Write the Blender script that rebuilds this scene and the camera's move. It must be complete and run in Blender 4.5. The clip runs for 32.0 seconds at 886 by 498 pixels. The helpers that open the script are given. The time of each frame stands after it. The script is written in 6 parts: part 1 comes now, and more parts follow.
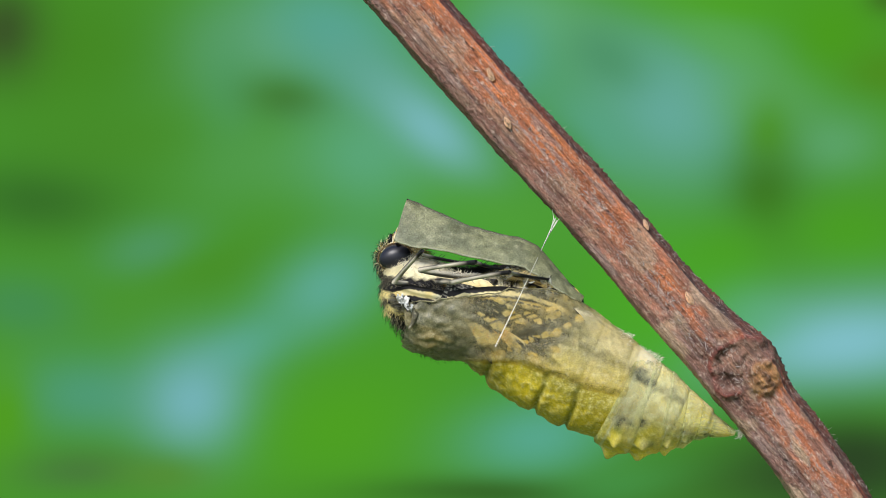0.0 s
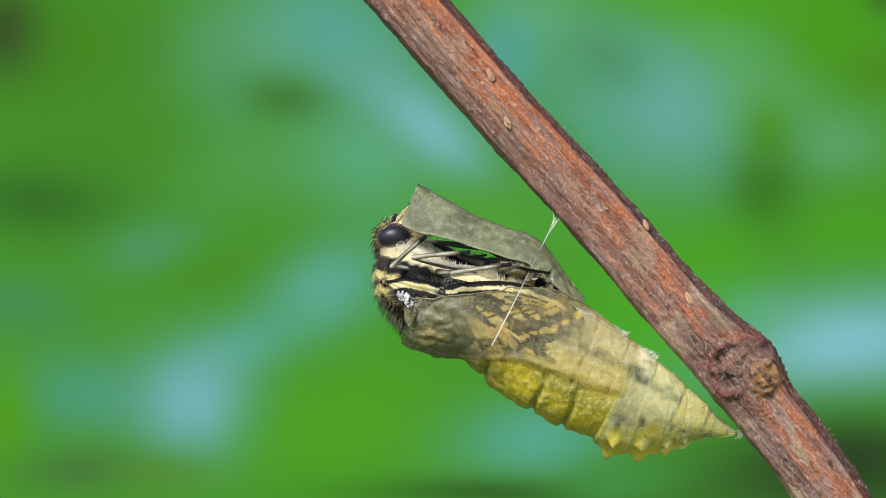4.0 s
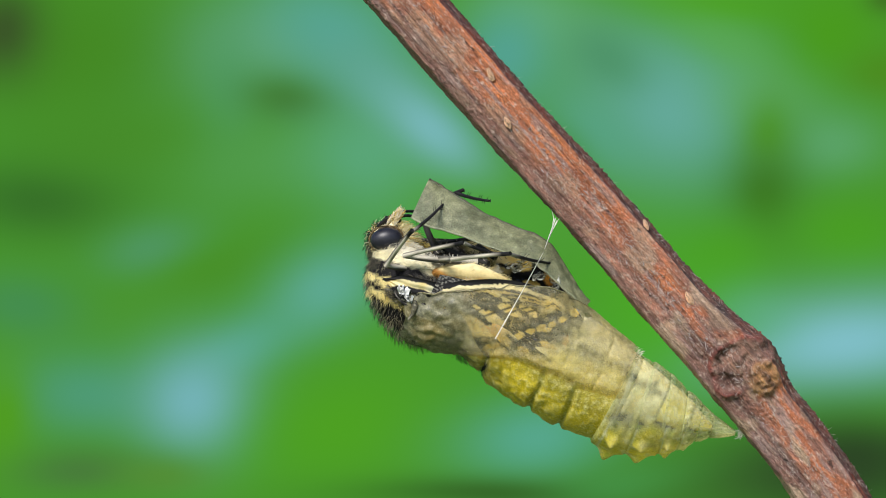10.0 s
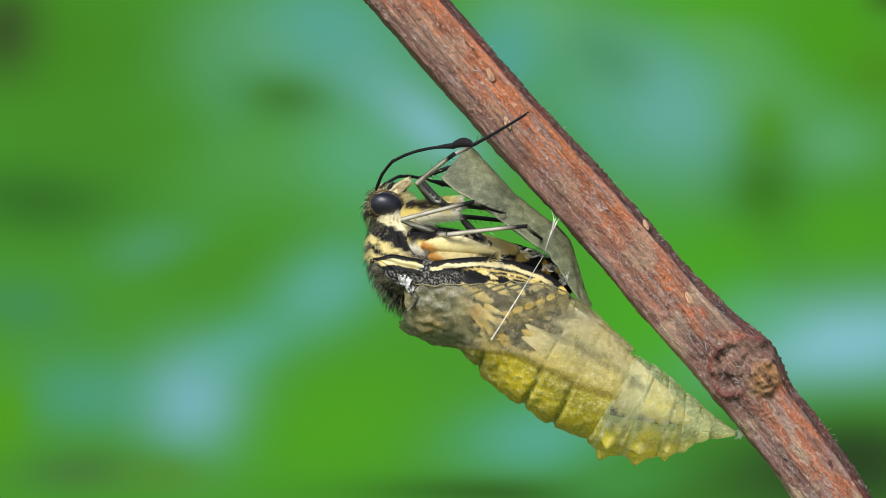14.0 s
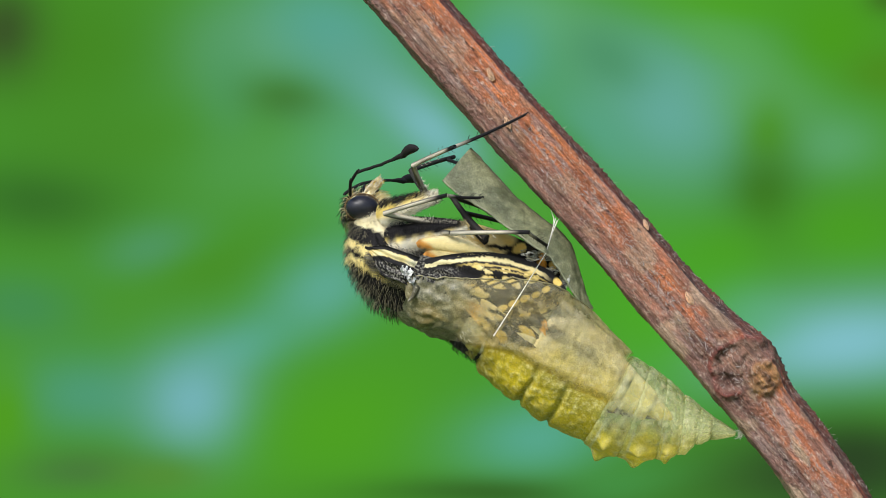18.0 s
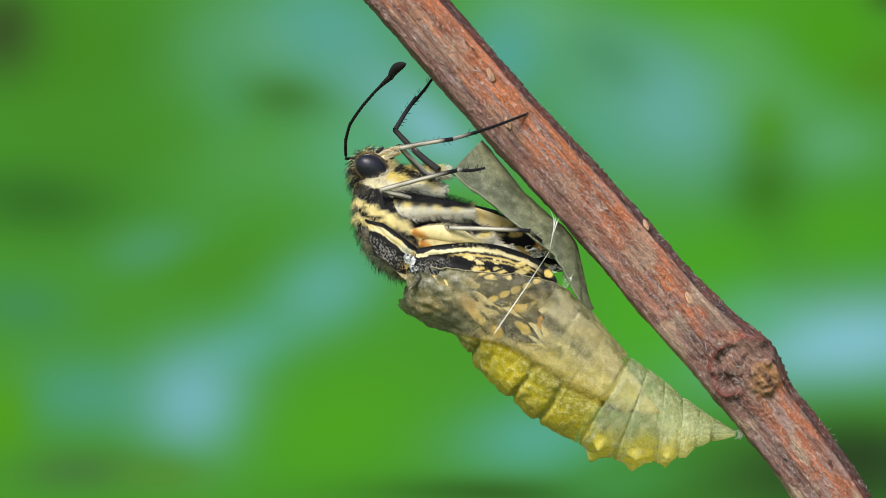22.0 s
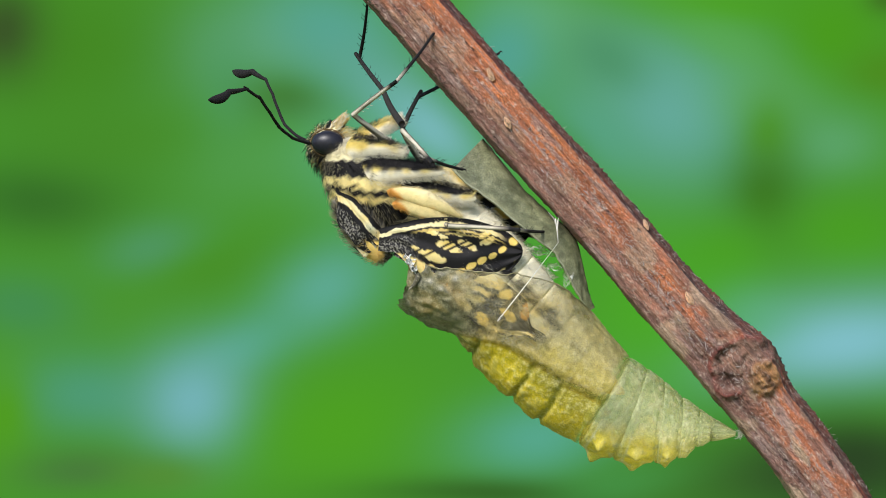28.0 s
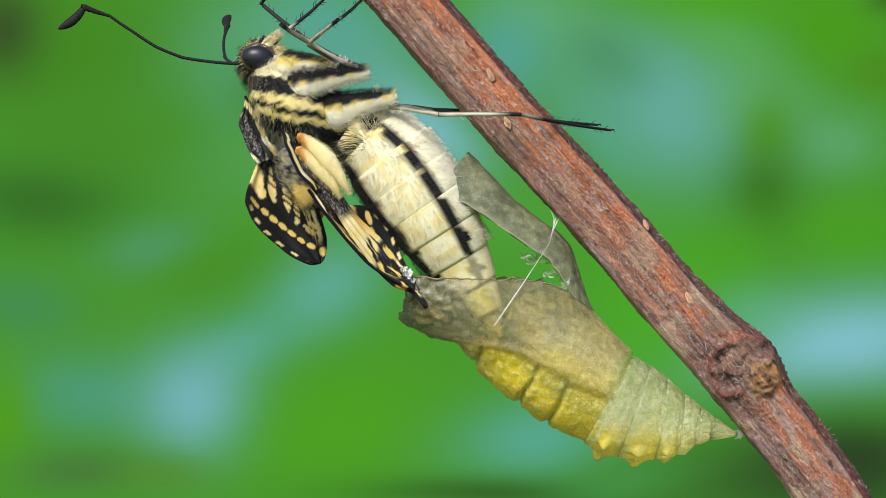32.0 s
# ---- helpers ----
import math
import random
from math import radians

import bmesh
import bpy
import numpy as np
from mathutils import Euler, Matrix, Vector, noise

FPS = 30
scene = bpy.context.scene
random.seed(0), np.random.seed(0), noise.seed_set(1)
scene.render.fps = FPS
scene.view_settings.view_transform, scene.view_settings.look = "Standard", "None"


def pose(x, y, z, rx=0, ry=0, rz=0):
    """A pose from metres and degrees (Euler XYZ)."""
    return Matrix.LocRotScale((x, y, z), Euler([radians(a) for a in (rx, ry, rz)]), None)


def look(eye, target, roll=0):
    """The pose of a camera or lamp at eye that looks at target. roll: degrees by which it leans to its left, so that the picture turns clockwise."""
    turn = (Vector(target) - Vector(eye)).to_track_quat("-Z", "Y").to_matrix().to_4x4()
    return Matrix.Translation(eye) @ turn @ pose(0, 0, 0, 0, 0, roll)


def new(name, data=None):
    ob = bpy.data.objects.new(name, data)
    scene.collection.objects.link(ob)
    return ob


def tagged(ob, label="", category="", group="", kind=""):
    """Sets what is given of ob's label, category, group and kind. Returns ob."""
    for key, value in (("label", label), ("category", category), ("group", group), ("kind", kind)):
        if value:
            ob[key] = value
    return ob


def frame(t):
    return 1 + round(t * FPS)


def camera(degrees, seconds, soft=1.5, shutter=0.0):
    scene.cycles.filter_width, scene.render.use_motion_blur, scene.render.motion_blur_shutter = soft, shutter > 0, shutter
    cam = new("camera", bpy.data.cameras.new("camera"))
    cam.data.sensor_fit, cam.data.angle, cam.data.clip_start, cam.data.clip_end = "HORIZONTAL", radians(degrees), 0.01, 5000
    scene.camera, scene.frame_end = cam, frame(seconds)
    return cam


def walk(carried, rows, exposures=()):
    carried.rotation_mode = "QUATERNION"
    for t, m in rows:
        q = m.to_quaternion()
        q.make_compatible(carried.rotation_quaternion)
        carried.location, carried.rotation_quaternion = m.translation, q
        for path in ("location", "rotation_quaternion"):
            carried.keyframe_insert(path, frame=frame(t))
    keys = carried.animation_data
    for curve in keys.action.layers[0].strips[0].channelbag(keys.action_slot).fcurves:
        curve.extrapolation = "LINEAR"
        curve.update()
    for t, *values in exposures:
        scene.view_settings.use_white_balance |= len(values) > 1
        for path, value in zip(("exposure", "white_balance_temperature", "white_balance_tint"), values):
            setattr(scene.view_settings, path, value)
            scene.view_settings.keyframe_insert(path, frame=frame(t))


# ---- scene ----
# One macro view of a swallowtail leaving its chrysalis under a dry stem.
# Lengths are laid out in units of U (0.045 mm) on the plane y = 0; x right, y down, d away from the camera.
U = 4.5e-5
FAR = 0.27
HIGH = 0.16
cam = camera(2 * math.degrees(math.atan(784 * U / FAR)), 32.0, soft=0.9)
eye_pose = look((0, -FAR, HIGH), (0, 0, HIGH))
walk(cam, [(0, eye_pose), (32.0, eye_pose)])


def at(x, y, d=0.0):
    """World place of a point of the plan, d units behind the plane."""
    k = (FAR + d * U) / FAR
    return Vector(((x - 784) * U * k, d * U, HIGH + (441 - y) * U * k))


def rgb(r, g, b):
    """Linear colour from 0..255 display values."""
    f = lambda c: (c / 255 / 12.92) if c / 255 <= 0.04045 else ((c / 255 + 0.055) / 1.055) ** 2.4
    return (f(r), f(g), f(b), 1.0)


# ---- light: bright soft daylight ----
world = bpy.data.worlds.new("sky")
scene.world = world
world.use_nodes = True
sky = world.node_tree.nodes.new("ShaderNodeTexSky")
sky.sky_type, sky.sun_disc = "NISHITA", False
sky.sun_elevation, sky.sun_rotation = radians(43), radians(205)
world.node_tree.links.new(sky.outputs[0], world.node_tree.nodes["Background"].inputs[0])
world.node_tree.nodes["Background"].inputs[1].default_value = 0.14
sun_data = bpy.data.lights.new("sun", "SUN")
sun_data.energy, sun_data.angle, sun_data.color = 4.0, radians(24), (1.0, 0.965, 0.93)
sun = new("sun", sun_data)
sun.matrix_world = look((-0.35, -0.75, 0.78), (0, 0, 0))
scene.view_settings.exposure = 0.0


# ---- materials ----
def mat(name, rough=0.6, spec=0.4):
    m = bpy.data.materials.new(name)
    m.use_nodes = True
    b = m.node_tree.nodes["Principled BSDF"]
    b.inputs["Roughness"].default_value = rough
    b.inputs["Specular IOR Level"].default_value = spec
    return m, m.node_tree, b


def node(nt, kind, **kw):
    n = nt.nodes.new(kind)
    for k, v in kw.items():
        if k.startswith("in_"):
            n.inputs[int(k[3:])].default_value = v
        elif k == "op":
            n.operation = v
        elif k == "blend":
            n.blend_type = v
        elif k == "dtype":
            n.data_type = v
        elif k == "vtype":
            n.vector_type = v
    return n


def math_node(nt, op, a, b=None):
    n = nt.nodes.new("ShaderNodeMath")
    n.operation = op
    for i, v in enumerate((a, b)):
        if v is None:
            continue
        if isinstance(v, (int, float)):
            n.inputs[i].default_value = v
        else:
            nt.links.new(v, n.inputs[i])
    return n.outputs[0]


def mix(nt, fac, a, b, blend="MIX"):
    n = nt.nodes.new("ShaderNodeMix")
    n.data_type, n.blend_type = "RGBA", blend
    for sock, v in ((n.inputs["Factor"], fac), (n.inputs[6], a), (n.inputs[7], b)):
        if isinstance(v, (int, float, tuple)):
            sock.default_value = v
        else:
            nt.links.new(v, sock)
    return n.outputs[2]


def coords(nt, sx=1.0, sy=1.0, sz=1.0):
    """Object space in units of U, stretched."""
    tc = nt.nodes.new("ShaderNodeTexCoord")
    mp = nt.nodes.new("ShaderNodeMapping")
    mp.inputs["Scale"].default_value = (sx / U, sy / U, sz / U)
    nt.links.new(tc.outputs["Object"], mp.inputs[0])
    return mp.outputs[0]


def noise_tex(nt, vec, scale, detail=4.0, rough=0.55):
    n = nt.nodes.new("ShaderNodeTexNoise")
    n.inputs["Scale"].default_value, n.inputs["Detail"].default_value, n.inputs["Roughness"].default_value = scale, detail, rough
    nt.links.new(vec, n.inputs["Vector"])
    return n.outputs["Fac"]


def ramp(nt, fac, *stops):
    n = nt.nodes.new("ShaderNodeValToRGB")
    el = n.color_ramp.elements
    while len(el) < len(stops):
        el.new(0.5)
    for e, (p, c) in zip(el, stops):
        e.position, e.color = p, (c if isinstance(c, tuple) else (c, c, c, 1))
    nt.links.new(fac, n.inputs[0])
    return n.outputs[0]


def bump(nt, bsdf, height, strength, units):
    n = nt.nodes.new("ShaderNodeBump")
    n.inputs["Strength"].default_value, n.inputs["Distance"].default_value = strength, units * U
    nt.links.new(height, n.inputs["Height"])
    nt.links.new(n.outputs[0], bsdf.inputs["Normal"])


def bark_material(name):
    """Dry stem skin: the pattern attribute gives the broad colour, noise the long streaks, pits and pale scurf."""
    m, nt, b = mat(name, 0.52, 0.45)
    at_ = nt.nodes.new("ShaderNodeAttribute")
    at_.attribute_name = "pattern"
    c = at_.outputs["Color"]
    streak = noise_tex(nt, coords(nt, 0.045, 1.0, 1.0), 0.09, 6, 0.62)
    c = mix(nt, 1.0, c, ramp(nt, streak, (0.32, (0.5, 0.42, 0.4, 1)), (0.48, (1, 1, 1, 1)), (0.68, (1.45, 1.35, 1.25, 1))), "MULTIPLY")
    thread = noise_tex(nt, coords(nt, 0.03, 1.0, 1.0), 0.34, 3, 0.6)
    c = mix(nt, 1.0, c, ramp(nt, thread, (0.3, 0.76), (0.5, 1.0), (0.7, 1.22)), "MULTIPLY")
    pits = noise_tex(nt, coords(nt, 0.45, 1, 1), 0.075, 6, 0.72)
    c = mix(nt, ramp(nt, pits, (0.33, 0.85), (0.41, 0.0)), c, rgb(46, 27, 24))
    fleck = noise_tex(nt, coords(nt, 0.55, 1, 1), 0.15, 7, 0.8)
    c = mix(nt, ramp(nt, fleck, (0.53, 0.0), (0.64, 0.75)), c, rgb(214, 190, 172))
    fine = noise_tex(nt, coords(nt, 0.35, 1, 1), 0.55, 3, 0.65)
    c = mix(nt, 1.0, c, ramp(nt, fine, (0.3, 0.55), (0.7, 1.45)), "MULTIPLY")
    nt.links.new(c, b.inputs["Base Color"])
    h = math_node(nt, "ADD", math_node(nt, "ADD", streak, math_node(nt, "MULTIPLY", thread, 0.4)), math_node(nt, "ADD", pits, math_node(nt, "MULTIPLY", fleck, 0.6)))
    bump(nt, b, h, 0.9, 8)
    return m


def painted_material(name, rough=0.6, spec=0.3, grain=0.12, sheen=0.0, relief=1.2, scale=0.25, sss=0.0):
    """Scales and hair: the pattern attribute gives the pigment, noise the grain."""
    m, nt, b = mat(name, rough, spec)
    a = nt.nodes.new("ShaderNodeAttribute")
    a.attribute_name = "pattern"
    g = noise_tex(nt, coords(nt), scale, 4, 0.65)
    g2 = noise_tex(nt, coords(nt), scale * 0.12, 3, 0.5)
    v = math_node(nt, "ADD", math_node(nt, "MULTIPLY", g, grain * 2), math_node(nt, "MULTIPLY", g2, grain))
    v = math_node(nt, "ADD", v, 1.0 - grain * 1.5)
    c = mix(nt, 1.0, a.outputs["Color"], v, "MULTIPLY")
    nt.links.new(c, b.inputs["Base Color"])
    b.inputs["Sheen Weight"].default_value = sheen
    if relief:
        bump(nt, b, g, 0.6, relief)
    return m


def shell_material(name, tint, alpha, patch, patch_at=(0.5, 0.65), rough=0.3, glow=0.2):
    """Thin dry skin that light passes: part clear, part translucent, with a waxy top."""
    m, nt, b = mat(name, rough, 0.45)
    p = coords(nt)
    n1 = noise_tex(nt, p, 0.018, 5, 0.6)
    n2 = noise_tex(nt, p, 0.13, 5, 0.7)
    n3 = noise_tex(nt, p, 0.4, 3, 0.6)
    skin = nt.nodes.new("ShaderNodeAttribute")
    skin.attribute_name = "pattern"
    c = mix(nt, ramp(nt, n1, (0.35, 0.0), (0.65, 1.0)), skin.outputs["Color"], tint, "MULTIPLY")
    c = mix(nt, ramp(nt, n2, (patch_at[0], 0.0), (patch_at[1], 0.45)), c, patch)
    c = mix(nt, ramp(nt, noise_tex(nt, p, 0.28, 4, 0.7), (0.6, 0.0), (0.68, 0.4)), c, rgb(92, 82, 48))
    v = ramp(nt, n3, (0.3, 0.72), (0.7, 1.34))
    c = mix(nt, 1.0, c, v, "MULTIPLY")
    nt.links.new(c, b.inputs["Base Color"])
    bump(nt, b, math_node(nt, "ADD", n2, math_node(nt, "MULTIPLY", n1, 1.5)), 0.7, 4.0)
    b.inputs["Coat Weight"].default_value, b.inputs["Coat Roughness"].default_value = 0.4, 0.3
    tr = nt.nodes.new("ShaderNodeBsdfTranslucent")
    nt.links.new(c, tr.inputs[0])
    cl = nt.nodes.new("ShaderNodeBsdfTransparent")
    nt.links.new(mix(nt, 0.3, (1, 1, 1, 1), c), cl.inputs[0])
    s1 = nt.nodes.new("ShaderNodeMixShader")
    s1.inputs[0].default_value = glow
    nt.links.new(b.outputs[0], s1.inputs[1])
    nt.links.new(tr.outputs[0], s1.inputs[2])
    s2 = nt.nodes.new("ShaderNodeMixShader")
    a = math_node(nt, "MULTIPLY", ramp(nt, n2, (0.3, 0.84 * alpha), (0.7, 1.16 * alpha)), skin.outputs["Alpha"])
    nt.links.new(a, s2.inputs[0])
    nt.links.new(cl.outputs[0], s2.inputs[1])
    nt.links.new(s1.outputs[0], s2.inputs[2])
    nt.links.new(s2.outputs[0], nt.nodes["Material Output"].inputs[0])
    return m


BARK = bark_material("stem_bark")
PAINT = painted_material("insect_scales", 0.65, 0.14, 0.16, 0.02)
WING = painted_material("wing_scales", 0.55, 0.18, 0.14, 0.0, 0.8, 0.3)
HAIR = painted_material("insect_hair", 0.45, 0.2, 0.05, 0.0, 0.0)
CASE = shell_material("wing_case_skin", (0.98, 0.96, 0.9, 1), 1.0, rgb(206, 198, 164))
ABDO = shell_material("abdomen_case_skin", (1.0, 1.0, 0.92, 1), 1.0, rgb(246, 240, 190), glow=0.18)
FLAP = shell_material("flap_skin", (0.8, 0.82, 0.74, 1), 1.0, rgb(176, 176, 142), (0.56, 0.72))


def plain(name, colour, rough=0.5, spec=0.4):
    m, nt, b = mat(name, rough, spec)
    g = noise_tex(nt, coords(nt), 0.3, 3)
    c = mix(nt, 1.0, colour, ramp(nt, g, (0.3, 0.8), (0.7, 1.1)), "MULTIPLY")
    nt.links.new(c, b.inputs["Base Color"])
    return m


EYE = plain("eye_black", (0.016, 0.016, 0.024, 1), 0.38, 0.45)
SILK = plain("silk", (0.8, 0.78, 0.7, 1), 0.35, 0.5)
DOWN = plain("dry_down", (0.66, 0.6, 0.55, 1), 0.5, 0.4)
FLAKE = plain("bark_scurf", (0.42, 0.34, 0.32, 1), 0.45, 0.5)
TUFT = plain("white_skin", (0.85, 0.85, 0.82, 1), 0.5)


# ---- mesh helpers: everything is given in units of U in the thing's own space ----
def sheet(rows, closed=False, cap=False, flip=False):
    """Vertices and faces of a grid of points."""
    rows = [list(r) for r in rows]
    n, k = len(rows), len(rows[0])
    v = [tuple(p) for r in rows for p in r]
    f = []
    for i in range(n - 1):
        for j in range(k if closed else k - 1):
            a, b = i * k + j, i * k + (j + 1) % k
            q = (a, b, b + k, a + k)
            f.append(q[::-1] if flip else q)
    if cap:
        f.append(tuple(range(k))[::-1])
        f.append(tuple(range((n - 1) * k, n * k)))
    return v, f


def join(*pieces):
    v, f = [], []
    for pv, pf in pieces:
        o = len(v)
        v += list(pv)
        f += [tuple(i + o for i in q) for q in pf]
    return v, f


def moved(piece, m):
    v, f = piece
    return [tuple(m @ Vector(p)) for p in v], f


def mesh_of(name, piece, material, colour=None, smooth=True):
    v, f = piece
    me = bpy.data.meshes.new(name)
    me.from_pydata([(x * U, y * U, z * U) for x, y, z in v], [], f)
    me.materials.append(material)
    if colour is not None:
        at_ = me.color_attributes.new("pattern", "FLOAT_COLOR", "POINT")
        if callable(colour):
            cols = [colour(*p) for p in v]
        else:
            cols = colour
        at_.data.foreach_set("color", [c for q in cols for c in (q[0], q[1], q[2], q[3] if len(q) > 3 else 1.0)])
    if smooth:
        me.polygons.foreach_set("use_smooth", [True] * len(me.polygons))
    me.update()
    return me


def part(name, piece, material, parent=None, label="", colour=None, smooth=True, place=None):
    ob = new(name, mesh_of(name, piece, material, colour, smooth))
    if parent is not None:
        ob.parent = parent
    if place is not None:
        ob.matrix_basis = place
    if label:
        ob["label"] = label
    return ob


def tube(points, radii, sides=10, squash=1.0):
    """A round rod along points, with closed ends."""
    pts = [Vector(p) for p in points]
    rows = []
    for i, p in enumerate(pts):
        t = (pts[min(i + 1, len(pts) - 1)] - pts[max(i - 1, 0)]).normalized()
        a = Vector((0, 1, 0)) if abs(t.y) < 0.9 else Vector((1, 0, 0))
        s = t.cross(a).normalized()
        q = t.cross(s).normalized()
        rows.append([p + (s * math.cos(j * math.tau / sides) + q * math.sin(j * math.tau / sides) * squash) * radii[i] for j in range(sides)])
    return sheet(rows, closed=True, cap=True, flip=True)


def blob(rx, ry, rz, nu=24, nv=16, centre=(0, 0, 0), bend=None):
    """A rounded body along x; bend(x, y, z) reshapes it."""
    rows = []
    for i in range(nu + 1):
        a = math.pi * (0.012 + 0.976 * i / nu)
        r = []
        for j in range(nv):
            b = math.tau * j / nv
            p = (rx * math.cos(a), ry * math.sin(a) * math.cos(b), rz * math.sin(a) * math.sin(b))
            p = bend(*p) if bend else p
            r.append((p[0] + centre[0], p[1] + centre[1], p[2] + centre[2]))
        rows.append(r)
    return sheet(rows, closed=True, cap=True)


def lerp_table(rows, t):
    """Values of a table at t; rows are (t, values...)."""
    if t <= rows[0][0]:
        return list(rows[0][1:])
    for a, b in zip(rows, rows[1:]):
        if t <= b[0]:
            k = (t - a[0]) / (b[0] - a[0])
            return [p + (q - p) * k for p, q in zip(a[1:], b[1:])]
    return list(rows[-1][1:])


def turned(x, y, d, angle, roll=0.0, yaw=0.0):
    """Pose at a place of the plan, turned anticlockwise in it by angle, then rolled about its own long axis."""
    return Matrix.Translation(at(x, y, d)) @ pose(0, 0, 0, 0, -angle, 0) @ pose(0, 0, 0, 0, 0, yaw) @ pose(0, 0, 0, roll, 0, 0)


def smooth(a, b, x):
    k = min(max((x - a) / (b - a), 0.0), 1.0)
    return k * k * (3 - 2 * k)


def blend3(a, b, k):
    return tuple(p + (q - p) * k for p, q in zip(a[:3], b[:3]))


CREAM, YELL, ORANGE = rgb(238, 228, 186), rgb(232, 202, 112), rgb(226, 164, 70)
BLACK, GREY, PALE = (0.014, 0.013, 0.014, 1), rgb(92, 90, 84), rgb(240, 234, 214)


# ---- setting ----
def backdrop_material():
    """Foliage far out of focus: a glowing sheet with lit and dim greens painted in, melting into one another."""
    m = bpy.data.materials.new("foliage_glow")
    m.use_nodes = True
    nt = m.node_tree
    nt.nodes.remove(nt.nodes["Principled BSDF"])
    tc = nt.nodes.new("ShaderNodeTexCoord")
    warp = nt.nodes.new("ShaderNodeTexNoise")
    warp.inputs["Scale"].default_value, warp.inputs["Detail"].default_value = 9.0, 0.0
    nt.links.new(tc.outputs["Object"], warp.inputs["Vector"])
    off = nt.nodes.new("ShaderNodeVectorMath")
    off.operation = "MULTIPLY_ADD"
    nt.links.new(warp.outputs["Color"], off.inputs[0])
    off.inputs[1].default_value = (0.012, 0.0, 0.012)
    nt.links.new(tc.outputs["Object"], off.inputs[2])
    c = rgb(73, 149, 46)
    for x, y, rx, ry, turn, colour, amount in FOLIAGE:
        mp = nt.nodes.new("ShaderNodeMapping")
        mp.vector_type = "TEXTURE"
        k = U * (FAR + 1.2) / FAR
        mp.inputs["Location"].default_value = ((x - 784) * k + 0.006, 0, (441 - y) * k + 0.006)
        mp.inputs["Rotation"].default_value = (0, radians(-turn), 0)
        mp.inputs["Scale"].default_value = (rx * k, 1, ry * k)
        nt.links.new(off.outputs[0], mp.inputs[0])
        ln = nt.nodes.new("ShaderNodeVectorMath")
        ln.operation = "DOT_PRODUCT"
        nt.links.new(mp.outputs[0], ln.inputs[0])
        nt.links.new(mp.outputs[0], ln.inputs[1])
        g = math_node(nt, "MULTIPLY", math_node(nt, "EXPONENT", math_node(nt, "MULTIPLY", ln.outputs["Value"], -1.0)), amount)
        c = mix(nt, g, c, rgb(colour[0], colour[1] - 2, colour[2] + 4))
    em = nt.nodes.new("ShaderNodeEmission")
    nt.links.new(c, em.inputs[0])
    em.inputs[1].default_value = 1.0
    nt.links.new(em.outputs[0], nt.nodes["Material Output"].inputs[0])
    return m


# centre, half widths, slant, colour, strength of each soft patch of leaves, bright or dim, painted on the glowing sheet
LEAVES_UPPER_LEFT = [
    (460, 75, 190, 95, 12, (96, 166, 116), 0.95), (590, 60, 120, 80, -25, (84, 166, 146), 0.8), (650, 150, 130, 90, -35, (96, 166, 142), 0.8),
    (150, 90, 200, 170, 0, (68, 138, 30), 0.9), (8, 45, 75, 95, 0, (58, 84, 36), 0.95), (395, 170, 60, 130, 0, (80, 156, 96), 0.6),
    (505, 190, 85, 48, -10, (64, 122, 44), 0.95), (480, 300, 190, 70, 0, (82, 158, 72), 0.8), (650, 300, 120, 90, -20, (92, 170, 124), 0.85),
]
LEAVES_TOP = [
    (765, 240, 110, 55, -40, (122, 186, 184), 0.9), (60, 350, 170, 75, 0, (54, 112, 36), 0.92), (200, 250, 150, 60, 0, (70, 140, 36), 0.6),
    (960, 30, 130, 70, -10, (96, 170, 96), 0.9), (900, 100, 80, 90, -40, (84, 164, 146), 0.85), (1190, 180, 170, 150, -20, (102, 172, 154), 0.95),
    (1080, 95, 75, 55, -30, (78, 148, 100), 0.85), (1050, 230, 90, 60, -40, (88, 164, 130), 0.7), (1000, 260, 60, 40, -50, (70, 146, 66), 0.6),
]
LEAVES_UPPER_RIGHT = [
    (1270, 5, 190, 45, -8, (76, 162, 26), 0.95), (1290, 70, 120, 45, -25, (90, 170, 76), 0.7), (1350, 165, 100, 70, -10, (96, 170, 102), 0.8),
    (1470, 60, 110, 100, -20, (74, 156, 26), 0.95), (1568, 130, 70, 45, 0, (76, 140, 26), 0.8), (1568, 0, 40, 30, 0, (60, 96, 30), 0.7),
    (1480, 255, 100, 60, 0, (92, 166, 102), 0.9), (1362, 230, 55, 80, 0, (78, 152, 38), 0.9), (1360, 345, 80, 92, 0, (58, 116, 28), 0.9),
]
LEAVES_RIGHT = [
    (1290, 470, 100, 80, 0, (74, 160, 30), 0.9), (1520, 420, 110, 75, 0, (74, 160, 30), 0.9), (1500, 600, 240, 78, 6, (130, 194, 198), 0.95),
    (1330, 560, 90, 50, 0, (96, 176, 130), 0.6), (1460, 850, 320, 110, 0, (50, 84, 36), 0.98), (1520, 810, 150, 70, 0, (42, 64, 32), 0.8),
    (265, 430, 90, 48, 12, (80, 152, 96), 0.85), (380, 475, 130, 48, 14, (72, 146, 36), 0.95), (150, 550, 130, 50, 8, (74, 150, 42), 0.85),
]
